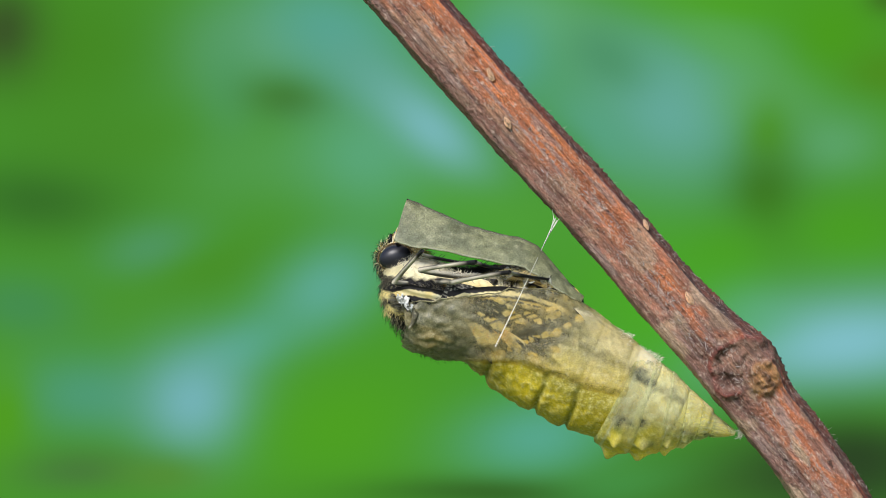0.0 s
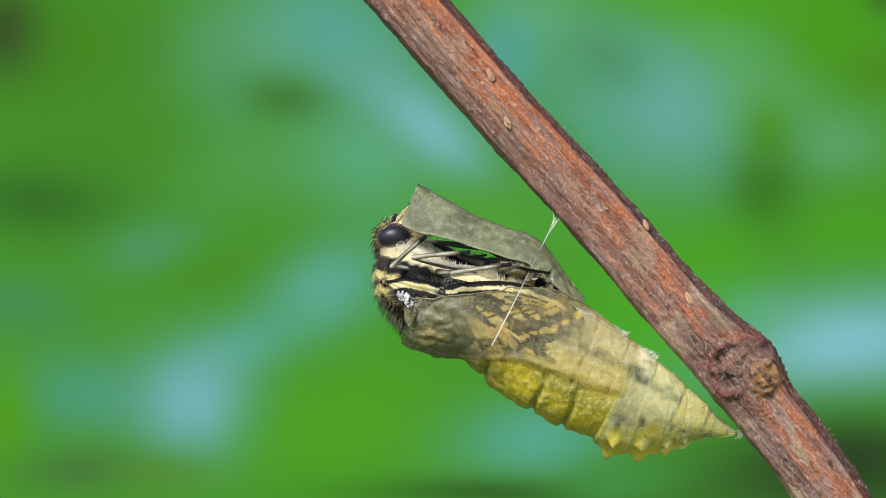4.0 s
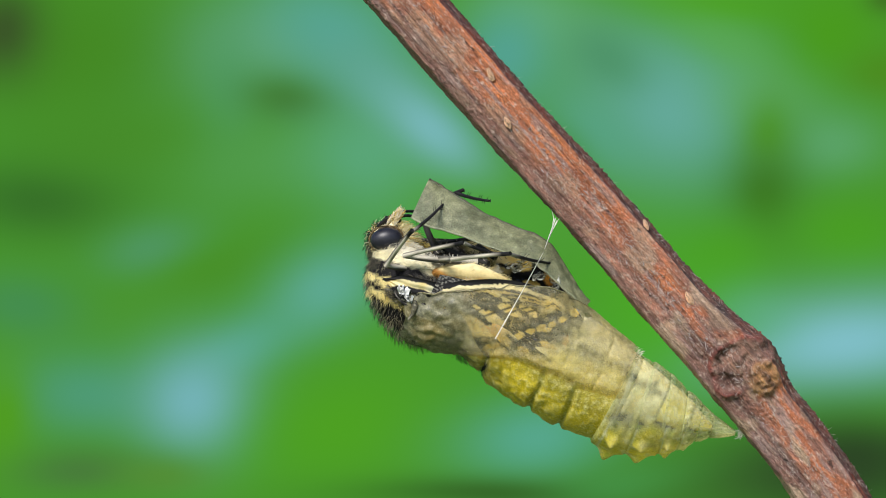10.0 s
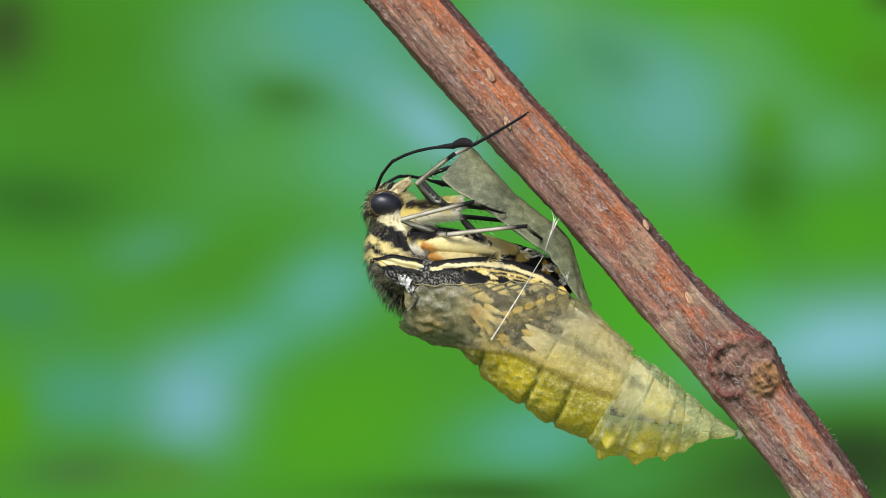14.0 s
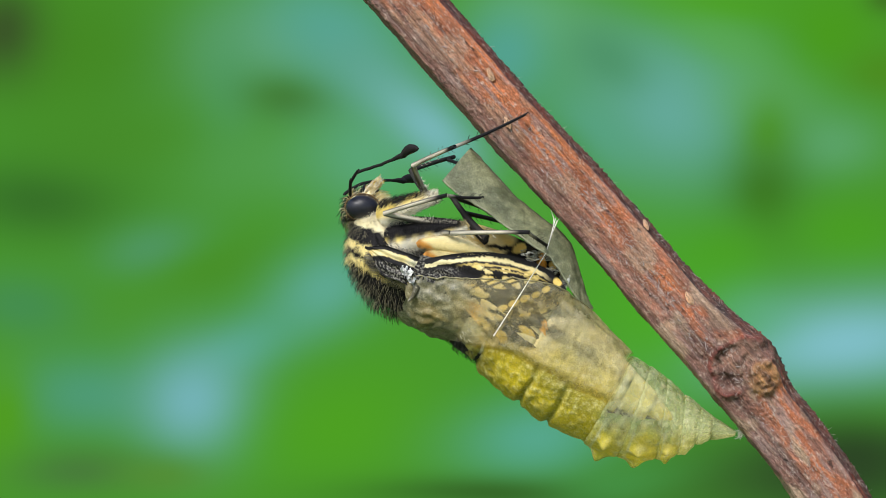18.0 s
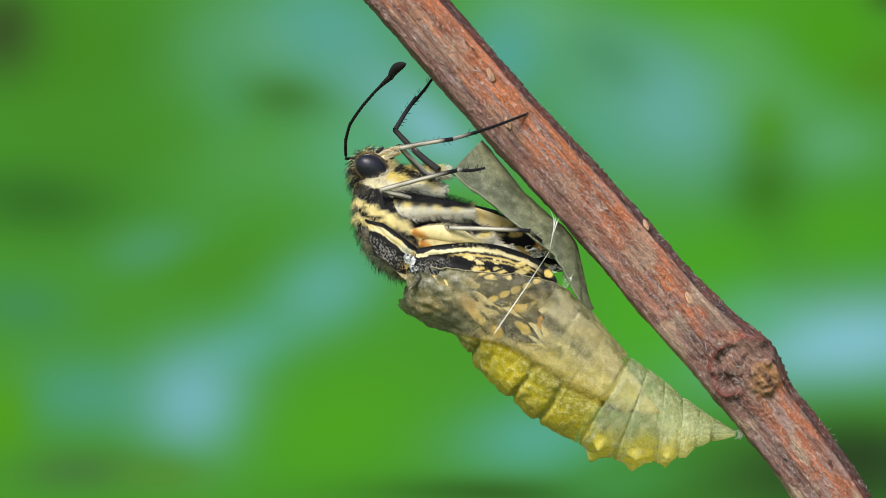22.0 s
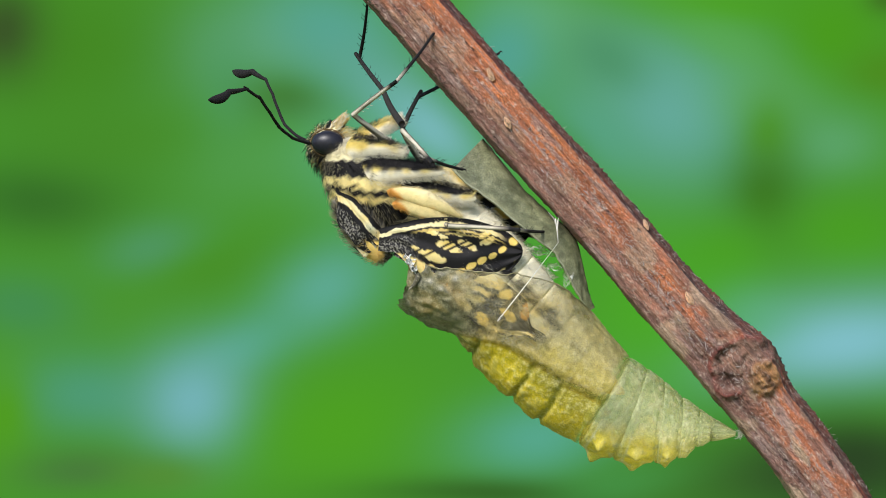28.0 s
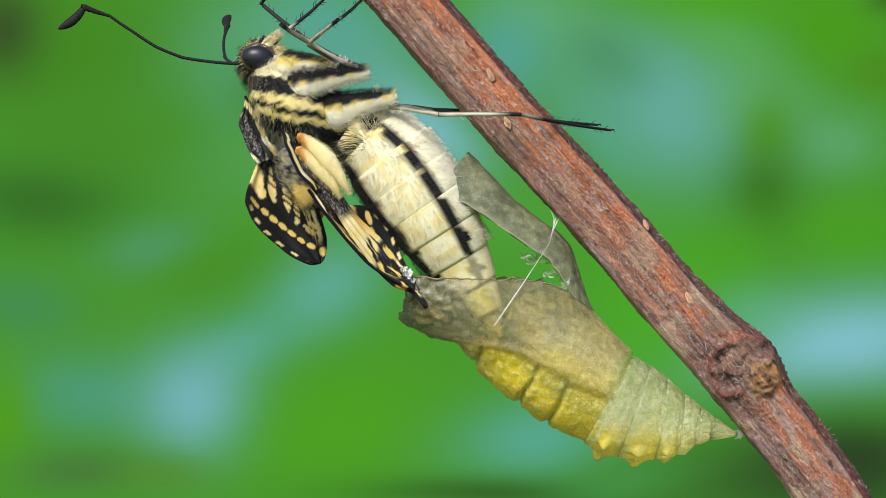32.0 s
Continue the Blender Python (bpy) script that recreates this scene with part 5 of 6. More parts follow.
# line of the upper fold over time
FOLD_AT = [(0, 775, 512, 895, 525), (9, 770, 500, 890, 515), (13, 745, 438, 870, 450), (18.5, 735, 432, 862, 456), (21, 735, 425, 862, 448), (25, 705, 375, 835, 412), (28, 684, 340, 812, 386),
           (29.5, 660, 335, 790, 382), (30, 602, 298, 740, 345), (30.5, 622, 262, 742, 300), (30.8, 640, 224, 765, 276), (31.2, 645, 222, 768, 278), (31.5, 622, 252, 740, 318), (31.8, 570, 265, 680, 370), (32, 525, 238, 622, 350)]
wing_folds = []
for fx, fz, fl, fh, fd in ((0, 2, 138, 16, 0), (16, -15, 116, 17, 5)):
    def fold_bend(x, y, z, L=fl):
        k = x / L
        return (x, y * (1 - 0.5 * abs(k)), z * (1 - 1.1 * max(0, k) - 0.5 * max(0, -k)) + 9 * (1 - (2 * k) ** 2))
    def fold_hair(rng, L=fl, h=fh, ox=fx, oz=fz, od=fd, bent=fold_bend):
        a, b = rng.uniform(0.15, math.pi - 0.15), rng.uniform(0, math.tau)
        p = Vector(bent(0.5 * L * math.cos(a), 11 * math.sin(a) * math.cos(b), h * math.sin(a) * math.sin(b)))
        n = Vector((0.1, math.cos(b), 0.6 * math.sin(b))).normalized()
        c = fold_colour(p.x + L / 2, p.y, p.z)
        return p + Vector((ox + L / 2, od, oz)), n, c[:3]
    wing_folds.append(part("wing_fold", moved(blob(fl / 2, 11, fh, 36, 22, bend=fold_bend), pose(fx + fl / 2, fd, fz, 0, 0, 0)), PAINT, butterfly, "soft cream fold at the wing root", colour=lambda x, y, z, o=fx, q=fz: fold_colour(x - o, y, z - q)))
    hair, hair_c = strands(fold_hair, 900, 10, 0.36, None, 51, -3.0)
    part("fold_fur", hair, HAIR, wing_folds[-1], "", colour=hair_c)["kind"] = "stuff"


def fold_pose(t):
    x0, y0, x1, y1 = lerp_table(FOLD_AT, t)
    return turned(x0, y0, lerp_table([(0, -38), (11, -38), (13, -68), (30, -76), (30.6, -60), (31.6, -62), (32, -128)], t)[0], math.degrees(math.atan2(y0 - y1, x1 - x0)))


def root_pose(rows, rolls, d, t):
    """The wing root hangs on the elbow."""
    x0, y0, x1, y1 = lerp_table(rows, t)
    a = math.atan2(y0 - y1, x1 - x0)
    reach = min(math.hypot(x1 - x0, y1 - y0), ROOT - 14)
    return turned(x1 - math.cos(a) * reach, y1 + math.sin(a) * reach, d, math.degrees(a), lerp_table(rolls, t)[0])


# root and tail end of the hindwing over time
HIND_LINE = [(0, 760, 512, 1062, 652), (6, 750, 500, 1050, 645), (9, 752, 508, 1055, 650), (13, 720, 475, 1012, 628), (21, 715, 462, 1000, 616), (25, 705, 450, 988, 604), (28, 690, 432, 970, 592), (29.5, 670, 430, 950, 584),
             (30, 640, 372, 905, 524), (30.5, 640, 332, 890, 505), (30.8, 645, 305, 902, 472), (31.2, 640, 300, 898, 468), (31.5, 605, 312, 870, 502), (31.8, 560, 280, 800, 535), (32, 536, 262, 738, 552)]
HIND_ROLL = [(0, 0), (31.4, 0), (31.7, 40), (32, 118)]


def hind_pose(t):
    x0, y0, x1, y1 = lerp_table(HIND_LINE, t)
    a = math.atan2(y0 - y1, x1 - x0)
    return turned(x1 - math.cos(a) * HL, y1 + math.sin(a) * HL, lerp_table([(0, -79), (28.6, -79), (29.6, -66), (31.6, -66), (32, -96)], t)[0], math.degrees(a), lerp_table(HIND_ROLL, t)[0])


# ---- legs and feelers: chains of rigid pieces; joints given over time ----
LEGS = {
    "near_fore": (-58, (-1, -1, 1), [
        (0, 760, 500, 697, 500, 742, 450, 830, 466), (3.5, 755, 492, 686, 490, 735, 438, 825, 455), (5.5, 790, 440, 716, 415, 790, 378, 850, 388), (6, 800, 440, 718, 435, 736, 365, 790, 350),
        (6.5, 770, 470, 705, 455, 735, 395, 790, 410), (8, 770, 490, 700, 480, 740, 430, 840, 450), (11, 760, 470, 675, 465, 718, 405, 742, 330), (12, 775, 420, 705, 395, 762, 340, 820, 320),
        (12.6, 795, 400, 738, 345, 805, 305, 860, 285), (13, 808, 399, 749, 338, 815, 277, 930, 203), (14, 790, 380, 739, 324, 800, 276, 930, 203), (17, 765, 365, 740, 312, 779, 276, 930, 203),
        (18, 760, 352, 731, 293, 800, 262, 930, 203), (18.5, 760, 345, 726, 292, 805, 258, 930, 203), (19, 788, 342, 720, 277, 812, 253, 930, 203), (21, 794, 347, 717, 270, 810, 249, 930, 203),
        (24.8, 775, 315, 690, 240, 775, 240, 930, 203), (25.2, 765, 300, 684, 228, 770, 236, 920, 190), (25.5, 750, 290, 690, 225, 780, 200, 830, 120), (27.5, 730, 265, 653, 196, 718, 131, 769, 60),
        (28, 719, 269, 625, 203, 701, 145, 777, 46), (29, 700, 270, 613, 186, 692, 150, 777, 46), (29.5, 690, 258, 605, 186, 690, 145, 772, 48), (29.8, 655, 212, 575, 195, 680, 140, 690, 20),
        (30, 648, 188, 568, 88, 574, 48, 592, -8), (30.5, 642, 172, 563, 93, 613, 18, 620, -25), (31, 624, 111, 568, 75, 595, 36, 622, -2), (31.5, 622, 100, 563, 61, 590, 30, 614, -2), (32, 642, 126, 545, 78, 590, 42, 632, 6)]),
    "far_fore": (40, (-1, 1, 1), [
        (0, 820, 500, 745, 478, 800, 482, 850, 478), (3.5, 815, 495, 735, 470, 795, 475, 850, 470), (5.5, 800, 430, 720, 420, 780, 390, 840, 400), (6, 790, 420, 735, 385, 745, 342, 775, 345),
        (6.3, 770, 440, 723, 368, 734, 300, 795, 205), (6.6, 770, 450, 722, 370, 733, 292, 740, 210), (7, 770, 450, 740, 380, 782, 292, 878, 270), (7.3, 775, 455, 750, 372, 822, 338, 886, 366),
        (8, 775, 465, 750, 380, 815, 347, 874, 374), (9, 775, 465, 748, 380, 815, 344, 858, 360), (11, 780, 440, 740, 360, 800, 340, 850, 346), (12, 800, 400, 760, 350, 800, 330, 860, 325),
        (13, 800, 370, 748, 320, 800, 300, 850, 310), (18.5, 760, 350, 725, 300, 790, 280, 825, 290), (19.3, 780, 330, 712, 284, 760, 288, 815, 291), (19.6, 785, 320, 730, 250, 745, 190, 745, 120),
        (20, 785, 310, 765, 215, 772, 150, 760, 90), (20.4, 785, 310, 710, 238, 735, 195, 760, 150), (21, 785, 310, 702, 231, 730, 185, 766, 138), (23, 780, 305, 696, 230, 727, 185, 764, 138),
        (25, 765, 290, 685, 215, 720, 180, 756, 146), (25.5, 750, 280, 660, 205, 705, 180, 755, 152), (27.5, 730, 260, 700, 165, 832, 88, 937, 26), (27.8, 720, 250, 690, 160, 700, 90, 700, 20),
        (28, 708, 214, 678, 160, 636, 104, 650, 7), (29, 697, 222, 668, 165, 636, 114, 662, 0), (29.8, 680, 210, 640, 130, 612, 90, 640, 0), (30, 640, 172, 595, 82, 618, 45, 646, 2), (30.5, 635, 160, 590, 90, 545, 50, 500, -5),
        (31, 627, 111, 595, 72, 505, 11, 492, -12), (32, 640, 122, 551, 77, 462, 7, 490, -40)]),
    "near_mid": (-62, (-1, -1, 1), [
        (0, 850, 490, 742, 478, 840, 464, 880, 474), (3.5, 845, 485, 735, 468, 835, 452, 880, 466), (5.5, 830, 455, 718, 418, 800, 432, 860, 452), (6, 840, 460, 735, 408, 830, 385, 865, 402),
        (8, 850, 480, 735, 462, 830, 440, 875, 456), (11, 850, 455, 705, 448, 815, 425, 880, 446), (11.5, 850, 440, 698, 432, 815, 410, 880, 440), (12, 850, 440, 715, 410, 840, 375, 890, 395),
        (13, 850, 440, 732, 378, 855, 349, 892, 366), (14.5, 840, 432, 700, 395, 830, 362, 882, 380), (18, 830, 402, 680, 378, 790, 346, 850, 350), (19, 820, 372, 686, 360, 790, 304, 826, 306),
        (21, 825, 379, 682, 343, 818, 305, 852, 300), (25, 800, 348, 655, 316, 790, 290, 832, 296), (27.5, 770, 310, 690, 250, 760, 285, 820, 300), (28, 760, 305, 712, 231, 757, 280, 818, 300),
        (29.5, 745, 312, 700, 228, 760, 285, 820, 302), (29.7, 725, 280, 690, 200, 745, 245, 805, 300), (30, 704, 236, 627, 122, 660, 75, 696, 22), (30.5, 696, 208, 645, 108, 634, 60, 636, -5),
        (31, 686, 146, 584, 108, 617, 57, 650, 10), (31.5, 667, 136, 574, 93, 612, 48, 650, 6), (32, 642, 130, 545, 74, 510, 52, 574, -2)]),
    "near_hind": (-63, (1, -1, 1), [
        (0, 740, 500, 800, 500, 900, 482, 960, 492), (11, 740, 460, 800, 455, 900, 446, 960, 460), (13, 735, 420, 792, 414, 930, 397, 968, 425), (17, 735, 425, 796, 420, 932, 412, 975, 440),
        (19, 740, 410, 800, 406, 937, 411, 985, 440), (23, 735, 405, 795, 403, 935, 408, 965, 430), (25, 730, 400, 790, 400, 930, 408, 965, 425), (28, 730, 385, 795, 400, 917, 407, 962, 409),
        (29.5, 715, 365, 780, 390, 900, 405, 960, 410), (30, 760, 350, 846, 378, 930, 400, 980, 421), (30.5, 780, 345, 858, 368, 930, 398, 976, 416), (30.8, 700, 250, 790, 270, 850, 320, 950, 400), (31, 664, 200, 742, 208, 795, 260, 850, 310),
        (31.2, 660, 200, 735, 205, 815, 262, 888, 312), (31.4, 662, 192, 760, 190, 850, 170, 980, 130), (31.5, 664, 190, 789, 215, 918, 204, 1072, 192), (31.8, 665, 190, 750, 195, 880, 215, 1070, 215), (32, 662, 186, 777, 203, 921, 203, 1082, 231)]),
    "far_mid": (56, (-1, 1, 1), [
        (0, 850, 495, 790, 482, 860, 482, 890, 490), (5.5, 840, 450, 760, 410, 850, 420, 890, 440), (9, 850, 480, 760, 455, 850, 445, 890, 460), (12, 855, 430, 790, 385, 880, 375, 905, 385),
        (13, 860, 430, 797, 365, 890, 373, 915, 378), (19, 845, 400, 800, 345, 880, 380, 915, 390), (21, 840, 400, 800, 365, 875, 376, 912, 388), (25, 820, 370, 780, 340, 860, 370, 905, 385),
        (26.5, 780, 320, 745, 300, 800, 200, 880, 110), (28, 757, 284, 712, 228, 740, 172, 888, 92), (29.5, 735, 270, 700, 215, 740, 160, 888, 92), (30, 704, 226, 670, 133, 753, 126, 888, 92),
        (30.5, 694, 176, 667, 118, 753, 118, 888, 92), (31, 670, 130, 649, 70, 705, 80, 890, 92), (31.15, 660, 150, 660, 90, 740, 70, 890, 60), (31.6, 650, 192, 720, 168, 850, 150, 1050, 104), (31.8, 650, 190, 740, 180, 880, 160, 1052, 180),
        (32, 650, 190, 765, 195, 905, 203, 1062, 222)]),
    "far_hind": (66, (1, 1, -1), [
        (0, 900, 510, 850, 500, 930, 500, 970, 510), (12, 880, 450, 820, 400, 910, 405, 960, 430), (13, 870, 440, 813, 385, 915, 393, 960, 425), (19, 865, 435, 820, 375, 910, 400, 960, 430),
        (21, 860, 430, 830, 380, 905, 388, 958, 422), (28, 840, 380, 830, 400, 918, 414, 958, 418), (30, 690, 200, 712, 224, 810, 290, 850, 330), (30.6, 680, 150, 740, 205, 812, 290, 900, 400), (31.2, 680, 250, 720, 280, 760, 330, 790, 360),
        (32, 640, 240, 700, 270, 725, 300, 745, 340)]),
}
FEELERS = {
    "near": (-18, (-1, 1, 1), [
        (0, 702, 432, 752, 462, 832, 480, 880, 484), (5.5, 735, 335, 765, 352, 830, 400, 880, 440), (6, 706, 372, 722, 346, 765, 344, 800, 372), (6.5, 715, 398, 740, 380, 790, 400, 850, 440),
        (8, 690, 412, 720, 386, 780, 410, 850, 440), (9, 684, 402, 712, 386, 745, 404, 810, 430), (11, 655, 398, 690, 370, 720, 345, 745, 325), (11.5, 645, 366, 675, 355, 715, 345, 752, 330),
        (12, 684, 315, 705, 295, 760, 285, 800, 295), (12.6, 696, 300, 705, 282, 760, 285, 825, 290), (13, 697, 300, 706, 262, 772, 238, 885, 213), (13.6, 678, 335, 690, 298, 750, 276, 850, 262),
        (14, 666, 335, 690, 290, 750, 265, 829, 257), (16.5, 648, 338, 655, 305, 713, 284, 777, 271), (18, 620, 345, 626, 310, 672, 293, 732, 267), (18.5, 598, 345, 596, 324, 637, 305, 679, 286),
        (19, 618, 278, 632, 250, 692, 241, 752, 235), (19.6, 640, 258, 640, 240, 690, 250, 760, 225), (20, 645, 258, 629, 205, 648, 140, 667, 85), (20.4, 632, 268, 622, 222, 655, 160, 712, 105),
        (21, 614, 275, 622, 226, 668, 166, 725, 113), (23, 610, 275, 612, 226, 650, 170, 697, 126), (24, 598, 285, 600, 240, 630, 180, 664, 133), (25, 590, 270, 578, 235, 570, 185, 590, 131),
        (25.3, 580, 275, 556, 255, 536, 200, 508, 150), (25.5, 572, 260, 530, 200, 522, 150, 506, 112), (27.5, 570, 230, 520, 192, 484, 106, 440, 125), (28, 548, 254, 502, 234, 445, 160, 378, 174),
        (29, 530, 270, 465, 270, 372, 240, 309, 268), (29.5, 520, 258, 440, 260, 365, 238, 300, 266), (30, 482, 198, 405, 194, 315, 138, 256, 172), (30.6, 468, 172, 390, 180, 340, 145, 300, 142),
        (30.8, 488, 128, 372, 112, 250, 40, 188, 56), (31, 490, 128, 368, 114, 241, 40, 175, 57), (31.6, 450, 135, 330, 120, 200, 45, 130, 55), (32, 420, 113, 300, 95, 165, 14, 112, 44)]),
    "far": (40, (1, -1, 1), [
        (0, 708, 436, 760, 466, 830, 482, 880, 486), (5.5, 740, 338, 770, 352, 830, 400, 880, 440), (6, 712, 362, 735, 338, 765, 345, 800, 380), (6.5, 715, 398, 745, 385, 790, 405, 850, 440),
        (9, 690, 402, 720, 386, 750, 410, 810, 435), (11, 660, 398, 700, 380, 740, 360, 760, 340), (12, 690, 315, 710, 300, 760, 300, 800, 310), (13, 700, 296, 732, 282, 768, 286, 805, 306),
        (14, 672, 334, 710, 312, 760, 320, 800, 330), (18.5, 602, 345, 630, 328, 670, 320, 720, 320), (19, 616, 278, 620, 262, 680, 258, 740, 262), (20, 650, 260, 680, 250, 730, 240, 760, 222),
        (20.6, 640, 270, 670, 272, 700, 275, 722, 268), (21, 618, 278, 650, 278, 690, 272, 715, 262), (24, 602, 288, 640, 290, 680, 282, 705, 275), (25, 592, 276, 610, 290, 640, 285, 660, 280),
        (25.3, 580, 278, 545, 272, 518, 250, 496, 244), (25.5, 574, 262, 520, 225, 480, 200, 442, 216), (27.5, 570, 228, 525, 190, 490, 104, 446, 122), (28, 550, 252, 506, 224, 468, 138, 418, 126),
        (29, 530, 266, 490, 240, 450, 172, 406, 140), (29.5, 522, 252, 470, 220, 420, 140, 380, 118), (30, 484, 194, 434, 156, 385, 98, 342, 82), (30.6, 470, 168, 400, 160, 300, 95, 242, 110),
        (30.8, 494, 122, 480, 110, 484, 70, 490, 55), (31, 496, 122, 482, 110, 484, 80, 492, 70), (31.6, 452, 128, 440, 110, 444, 70, 450, 58), (32, 424, 112, 402, 108, 396, 75, 406, 34)]),
}


def limb(length, r0, r1, bow=0.0, spines=0, seed=1):
    pts = [(length * k / 8, 0, bow * math.sin(math.pi * k / 8)) for k in range(9)]
    pieces = [tube(pts, [r0 + (r1 - r0) * k / 8 for k in range(9)], 10)]
    rng = random.Random(seed)
    for i in range(spines):
        x = length * (0.15 + 0.83 * i / spines)
        a = rng.choice((-1, 1))
        pieces.append(tube([(x, 0, 0), (x + 5, -1.5, a * (r1 + 3.5)), (x + 9, -2, a * (r1 + 5.5))], [0.7, 0.5, 0.2], 4))
    return join(*pieces)


def leg_colour(length, dark_from, all_dark):
    def f(x, y, z):
        n = noise.noise(Vector((x * 0.08, y * 0.2, z * 0.2)))
        pale = blend3(rgb(206, 198, 178), rgb(150, 142, 128), smooth(-0.1, 0.5, n))
        if all_dark:
            pale = (0.03, 0.028, 0.026)
        k = smooth(dark_from * length - 8, dark_from * length + 8, x)
        k = max(k, 0.8 * smooth(2.2, 3.6, z + n) if not all_dark else 0)
        return blend3(pale, BLACK, k)
    return f


def chain_lengths(rows):
    ln = [max(math.hypot(r[3 + 2 * i] - r[1 + 2 * i], r[4 + 2 * i] - r[2 + 2 * i]) for r in rows) * 1.01 for i in range(3)]
    return [min(ln[0], 132)] + ln[1:]


def chain_poses(d0, signs, rows, lengths, t):
    """Legs: the thigh hangs on the knee; deeper or nearer steps take up the rest of each length."""
    v = lerp_table(rows, t)
    d = d0
    out = []
    for i in range(3):
        x0, y0, x1, y1 = v[2 * i:2 * i + 4]
        p = math.hypot(x1 - x0, y1 - y0)
        step = math.sqrt(max(0.0, lengths[i] ** 2 - p * p)) * signs[i]
        step = max(-0.7 * lengths[i], min(0.7 * lengths[i], step))
        if i == 0:
            step = max(-25, min(25, step))
        lo, hi = (-150, -62) if d0 < 0 else (30, 170)
        if not lo <= d + step <= hi and lo <= d - step <= hi:
            step = -step
        dip = math.sqrt(max(0.0, lengths[0] ** 2 - p * p))
        if i == 0:
            d_hip = min(45, max(d + 30, d + step + dip)) if d0 < 0 else max(-20, min(d - 30, d + step - dip))
        a, b = at(x0, y0, d_hip if i == 0 else d), at(x1, y1, d + step)
        way = (b - a).normalized()
        out.append(aim(b - way * lengths[0] * U if i == 0 else a, way))
        d += step
    return out


FEELER_SEG = 7


def feeler_points(v):
    """Joints of a feeler on the smooth line through its four given points."""
    p = np.array(v, float).reshape(4, 2)
    out = []
    for k in range(61):
        w = 3 * k / 60
        i = min(int(w), 2)
        t = w - i
        a, b, c, d = p[max(i - 1, 0)], p[i], p[i + 1], p[min(i + 2, 3)]
        out.append(0.5 * (2 * b + (c - a) * t + (2 * a - 5 * b + 4 * c - d) * t * t + (3 * b - a - 3 * c + d) * t ** 3))
    out = np.array(out)
    s = np.concatenate([[0], np.cumsum(np.hypot(np.diff(out[:, 0]), np.diff(out[:, 1])))])
    w = np.linspace(0, s[-1], FEELER_SEG + 1)
    return np.stack([np.interp(w, s, out[:, 0]), np.interp(w, s, out[:, 1])], 1)


def feeler_poses(d0, sign, rows, t, length):
    pts = feeler_points(lerp_table(rows, t))
    d, out = d0, []
    for i in range(FEELER_SEG):
        a, b = pts[i], pts[i + 1]
        p = math.hypot(*(b - a))
        step = (sign if sign > 0 else 1 - 2 * smooth(10.7, 11.8, t)) * min(0.75 * length, math.sqrt(max(0.0, length ** 2 - p * p)))
        u, w = at(a[0], a[1], d), at(b[0], b[1], d + step)
        out.append(aim(u, w - u))
        d += step
    return out


chains = []
for key, (d0, signs, rows) in LEGS.items():
    ln = chain_lengths(rows)
    dark = key.startswith("far")
    femur = part("femur", limb(ln[0], 6.5, 4.6, 3), PAINT, butterfly, "black leg" if dark else "pale grey leg with a dark stripe", colour=leg_colour(ln[0], 2, dark))
    hair, hair_c = strands(lambda rng, L=ln[0]: (Vector((rng.uniform(4, L * 0.6), rng.uniform(-5, 5), rng.uniform(-5, 5))), Vector((0, rng.uniform(-1, 0.3), rng.uniform(-1, 1))).normalized(), PALE[:3]), 120, 8, 0.5, None, 3, -0.5)
    if not dark:
        part("femur_fur", hair, HAIR, femur, "", colour=hair_c)["kind"] = "stuff"
    tibia = part("tibia", limb(ln[1], 4.4, 3.6, 1, 9, 2), PAINT, butterfly, "black spiny shin" if dark else "grey spiny shin", colour=leg_colour(ln[1], 0.8 if not dark else 2, dark))
    tarsus = part("tarsus", join(limb(ln[2], 3.4, 2.2, -2, 14, 4), tube([(ln[2] - 1, 0, 0), (ln[2] + 5, -1, 2), (ln[2] + 8, -1, -2)], [1.6, 1.3, 0.4], 6)), PAINT, butterfly, "thin black foot with claws", colour=leg_colour(ln[2], 0.12, dark))
    chains.append(((femur, tibia, tarsus), d0, signs, rows, ln))


def coxa_colour(dark, length, width):
    def f(x, y, z):
        n = noise.noise(Vector((x * 0.05, y * 0.07, z * 0.07)))
        r = 1 - 0.6 * max(0, min(1, x / length))
        c = blend3(rgb(238, 216, 128), rgb(250, 244, 224), smooth(-0.35, 0.25, 0.5 * n - 0.028 * z - 0.1 + 0.3 * x / length))
        return blend3(c, BLACK, smooth(dark - 0.14, dark + 0.14, z / (width * r) + 0.3 * n) * smooth(1.06, 0.9, x / length))
    return f


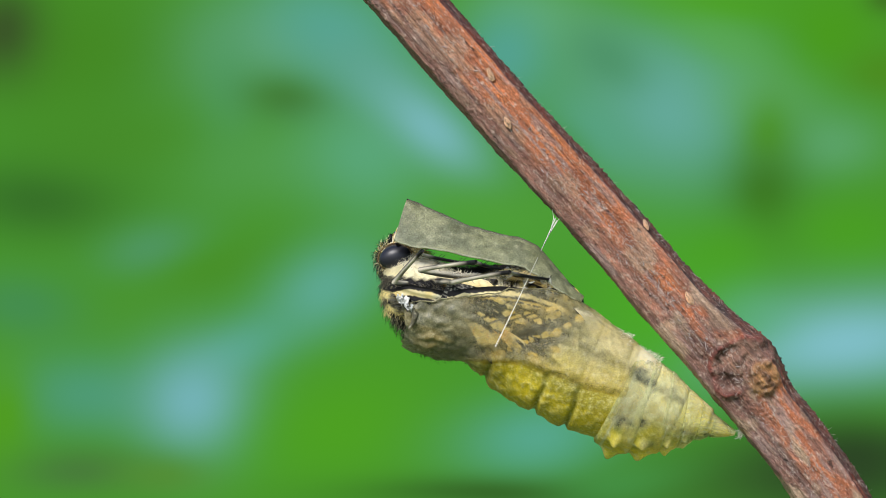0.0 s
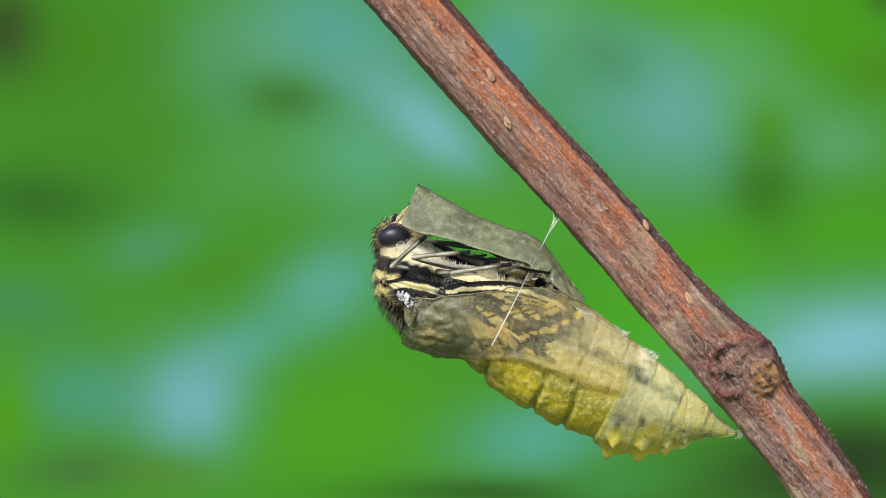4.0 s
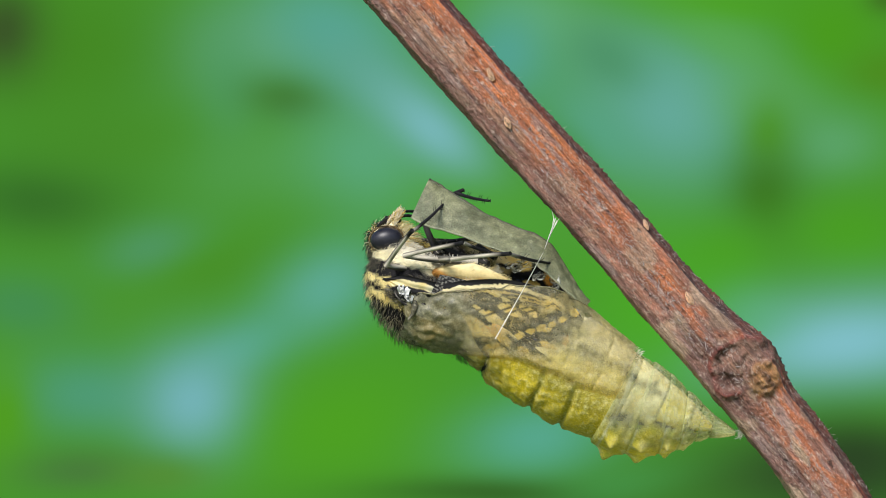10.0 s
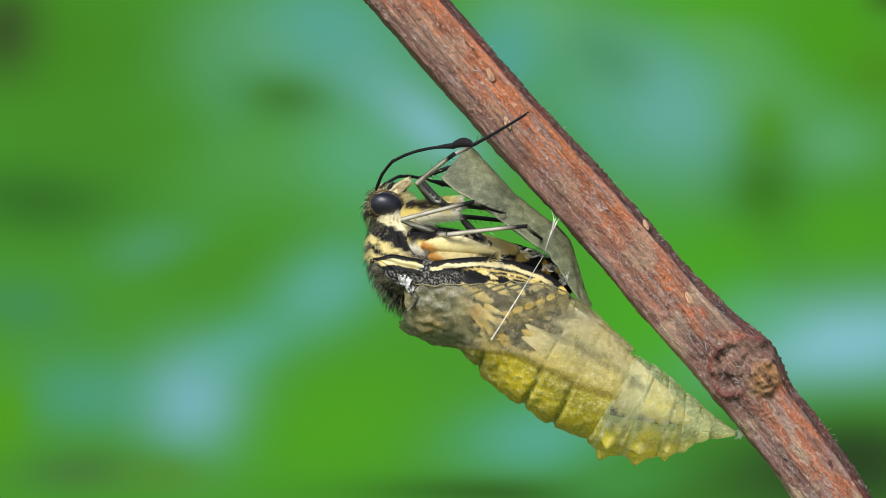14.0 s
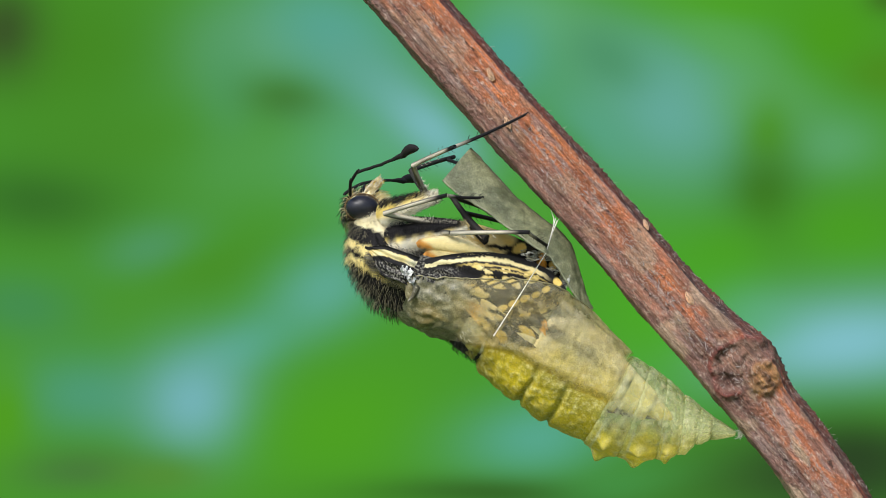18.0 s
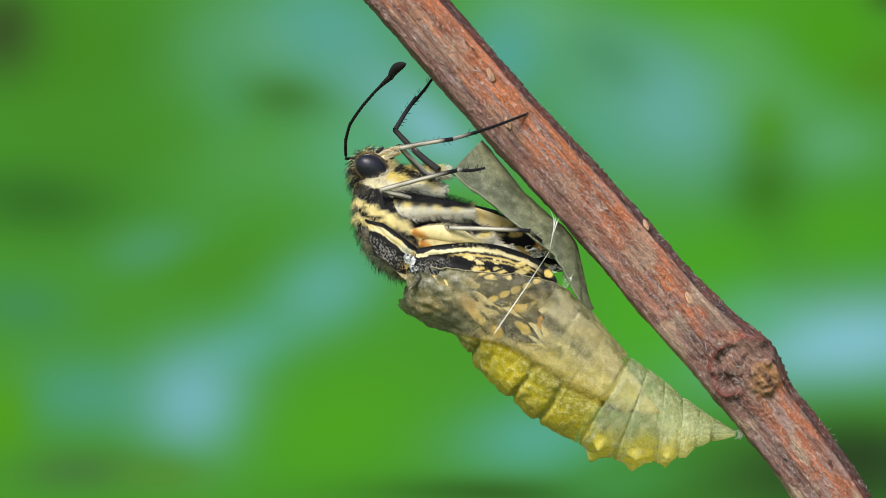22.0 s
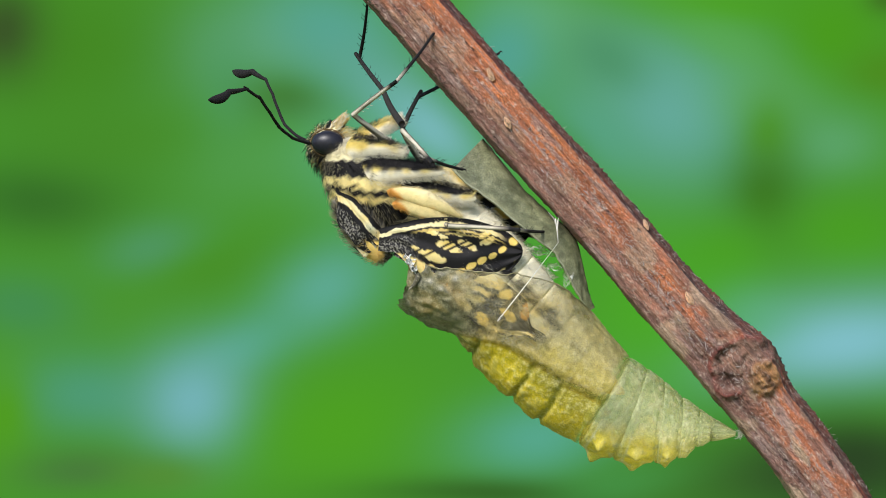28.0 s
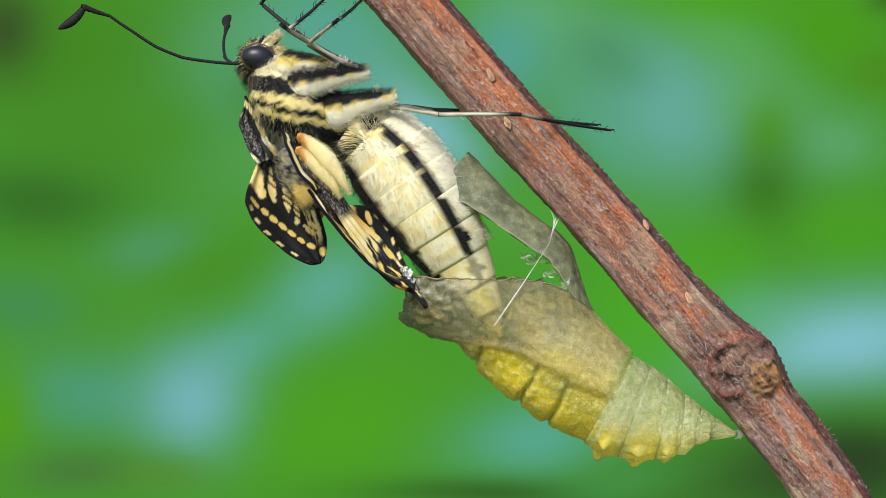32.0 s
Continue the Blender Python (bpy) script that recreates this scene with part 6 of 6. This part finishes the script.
# hip plates: base in the thorax's space, length, width, where the dark upper side begins
COXAE = {"near_fore": ((80, -30, -14), 114, 24, 0.62), "near_mid": ((36, -36, 0), 156, 34, 0.08), "near_hind": ((-42, -36, -18), 140, 34, 0.25), "far_fore": ((78, 34, -18), 112, 20, 0.9)}
HIND_HIP = [(0, 900, 520), (13, 850, 475), (19, 850, 455), (21, 850, 428), (25, 850, 395), (28, 840, 352), (29.5, 820, 346), (30, 780, 310), (30.5, 770, 265), (31, 745, 195), (31.5, 735, 185), (32, 695, 172)]
coxae = []
for key, (base, length, width, dark) in COXAE.items():
    def shape(k, w=width):
        return w * (1.08 - 0.9 * k ** 0.75) * math.sqrt(max(0.05, 1 - max(0, (k - 0.92) / 0.08) ** 2 * 0.8)) * min(1.0, math.sqrt((k + 0.003) / 0.16))
    steps = [k / 28 for k in range(29)]
    col = coxa_colour(dark, length, width)
    ob = part("hip_plate", tube([(length * k, -4 * math.sin(math.pi * k), 4 * math.sin(math.pi * k)) for k in steps], [shape(k) for k in steps], 24, 0.55), PAINT, butterfly, "furry cream hip plate with a black upper edge", colour=col)

    def plate_hair(rng, length=length, shape=shape, col=col):
        k, b = 0.97 * rng.random(), rng.uniform(0, math.tau)
        r = shape(k)
        n = Vector((0.0, math.cos(b), math.sin(b)))
        p = Vector((length * k, r * 0.55 * n.y - 4 * math.sin(math.pi * k), r * n.z + 4 * math.sin(math.pi * k)))
        return p, n, col(*p)[:3]
    hair, hair_c = strands(plate_hair, 2600, 17, 0.36, None, 31, -3.2)
    part("hip_fur", hair, HAIR, ob, "", colour=hair_c)["kind"] = "stuff"
    coxae.append((ob, key, Vector(base) * U))


def coxa_pose(key, base, root, t):
    a = root @ base + Vector((0, 66 * U * smooth(12.6, 11.4, t), 0))
    x, y = lerp_table(HIND_HIP, t) if key == "near_hind" else lerp_table(LEGS[key][2], t)[:2]
    return aim(a, at(x, y, 34 if key == "far_fore" else -62 + 72 * smooth(12.6, 11.4, t)) - a)


feelers = []
CLUB = [5.0, 6.2, 7.2, 8.0, 8.4, 8.2, 7.2, 5.2, 1.6]
for key, (d0, signs, rows) in FEELERS.items():
    dk = lambda x, y, z: (0.016, 0.014, 0.014)
    obs = []
    for i in range(FEELER_SEG):
        if i < FEELER_SEG - 1:
            r = 3.0 - 0.05 * i
            end = 6.0 if i == FEELER_SEG - 2 else r
            bead = [(50 * k / 12, 0, 0.6 * math.sin(math.pi * k / 12)) for k in range(-1, 14)]
            obs.append(part("antenna_segment", tube(bead, [r * 0.6] + [(r + (end - r) * k / 12) * (1.0 if k % 2 else 0.88) for k in range(13)] + [end * 0.6], 10), PAINT, butterfly, "thin black ringed antenna", colour=dk))
        else:
            obs.append(part("antenna_club", tube([(60 * k / 8, 0, 5 * math.sin(math.pi * k / 8)) for k in range(9)], CLUB, 12, 0.8), PAINT, butterfly, "thickened black antenna tip", colour=dk))
    feelers.append((obs, d0, -1 if key == "near" else 1, rows))


# ---- movement ----
def motions():
    times = [i * 0.25 for i in range(129)]
    times = sorted(set(times + [0.1 * i for i in range(55, 75)] + [0.1 * i for i in range(120, 140)] + [0.1 * i for i in range(295, 321)]))
    walk(chrysalis, [(t, case_pose(t)) for t in times])
    for ob, cx, cy, (sx, sy, sa) in segment_things:
        rows = []
        for t in times:
            s = lerp_table(BENT, t)[0]
            rows.append((t, case_pose(t).inverted() @ turned(cx + sx * s, cy + sy * s, 0, sa * s)))
        walk(ob, rows)
    walk(flap, [(t, flap_pose(t)) for t in times])
    pairs = [(t, strand_poses(t)) for t in times]
    walk(upper_strand, [(t, p[0]) for t, p in pairs])
    walk(lower_strand, [(t, p[1]) for t, p in pairs])
    root = {t: thorax_pose(t) for t in times}
    back = {t: root[t].inverted() for t in times}
    walk(butterfly, [(t, root[t]) for t in times])
    walk(head, [(t, back[t] @ head_pose(t)) for t in times])
    lines = {t: spine(t) for t in times}
    for i, ob in enumerate(abdomen):
        walk(ob, [(t, back[t] @ turned(lines[t][i][0], lines[t][i][1], 6, lines[t][i][2])) for t in times])
    out = lambda t: lerp_table([(0, -81), (12, -82), (31, -84), (32, -104)], t)[0]
    walk(fore_near, [(t, back[t] @ wing_pose(FORE_OUTER, FORE_ROLL, out(t), WL, t)) for t in times])
    walk(root_near, [(t, back[t] @ root_pose(FORE_ROOT, FORE_ROLL, out(t) + 3, t)) for t in times])
    for ob in wing_folds:
        walk(ob, [(t, back[t] @ fold_pose(t)) for t in times])
    walk(hinge, [(t, back[t] @ hinge_pose(t)) for t in times])
    walk(hind_near, [(t, back[t] @ hind_pose(t)) for t in times])
    walk(fore_far, [(t, back[t] @ wing_pose(FORE_FAR_OUTER, FORE_FAR_ROLL, 80, WL, t)) for t in times])
    walk(root_far, [(t, back[t] @ root_pose(FORE_FAR_ROOT, FORE_FAR_ROLL, 78, t)) for t in times])
    walk(hind_far, [(t, back[t] @ wing_pose(FORE_FAR_OUTER, FORE_FAR_ROLL, lerp_table([(0, 72), (30, 72), (30.8, 100), (32, 104)], t)[0], HL, t, lerp_table([(0, -25), (31, 6), (32, 12)], t)[0], lerp_table([(0, 12), (31, -34), (32, -60)], t)[0], -4)) for t in times])
    for obs, d0, signs, rows, ln in chains:
        poses = {t: chain_poses(d0, signs, rows, ln, t) for t in times}
        for i, ob in enumerate(obs):
            walk(ob, [(t, back[t] @ poses[t][i]) for t in times])
    for ob, key, base in coxae:
        walk(ob, [(t, back[t] @ coxa_pose(key, base, root[t], t)) for t in times])
    for obs, d0, sign, rows in feelers:
        poses = {t: feeler_poses(d0, sign, rows, t, 49) for t in times}
        for i, ob in enumerate(obs):
            walk(ob, [(t, back[t] @ poses[t][i]) for t in times])


motions()
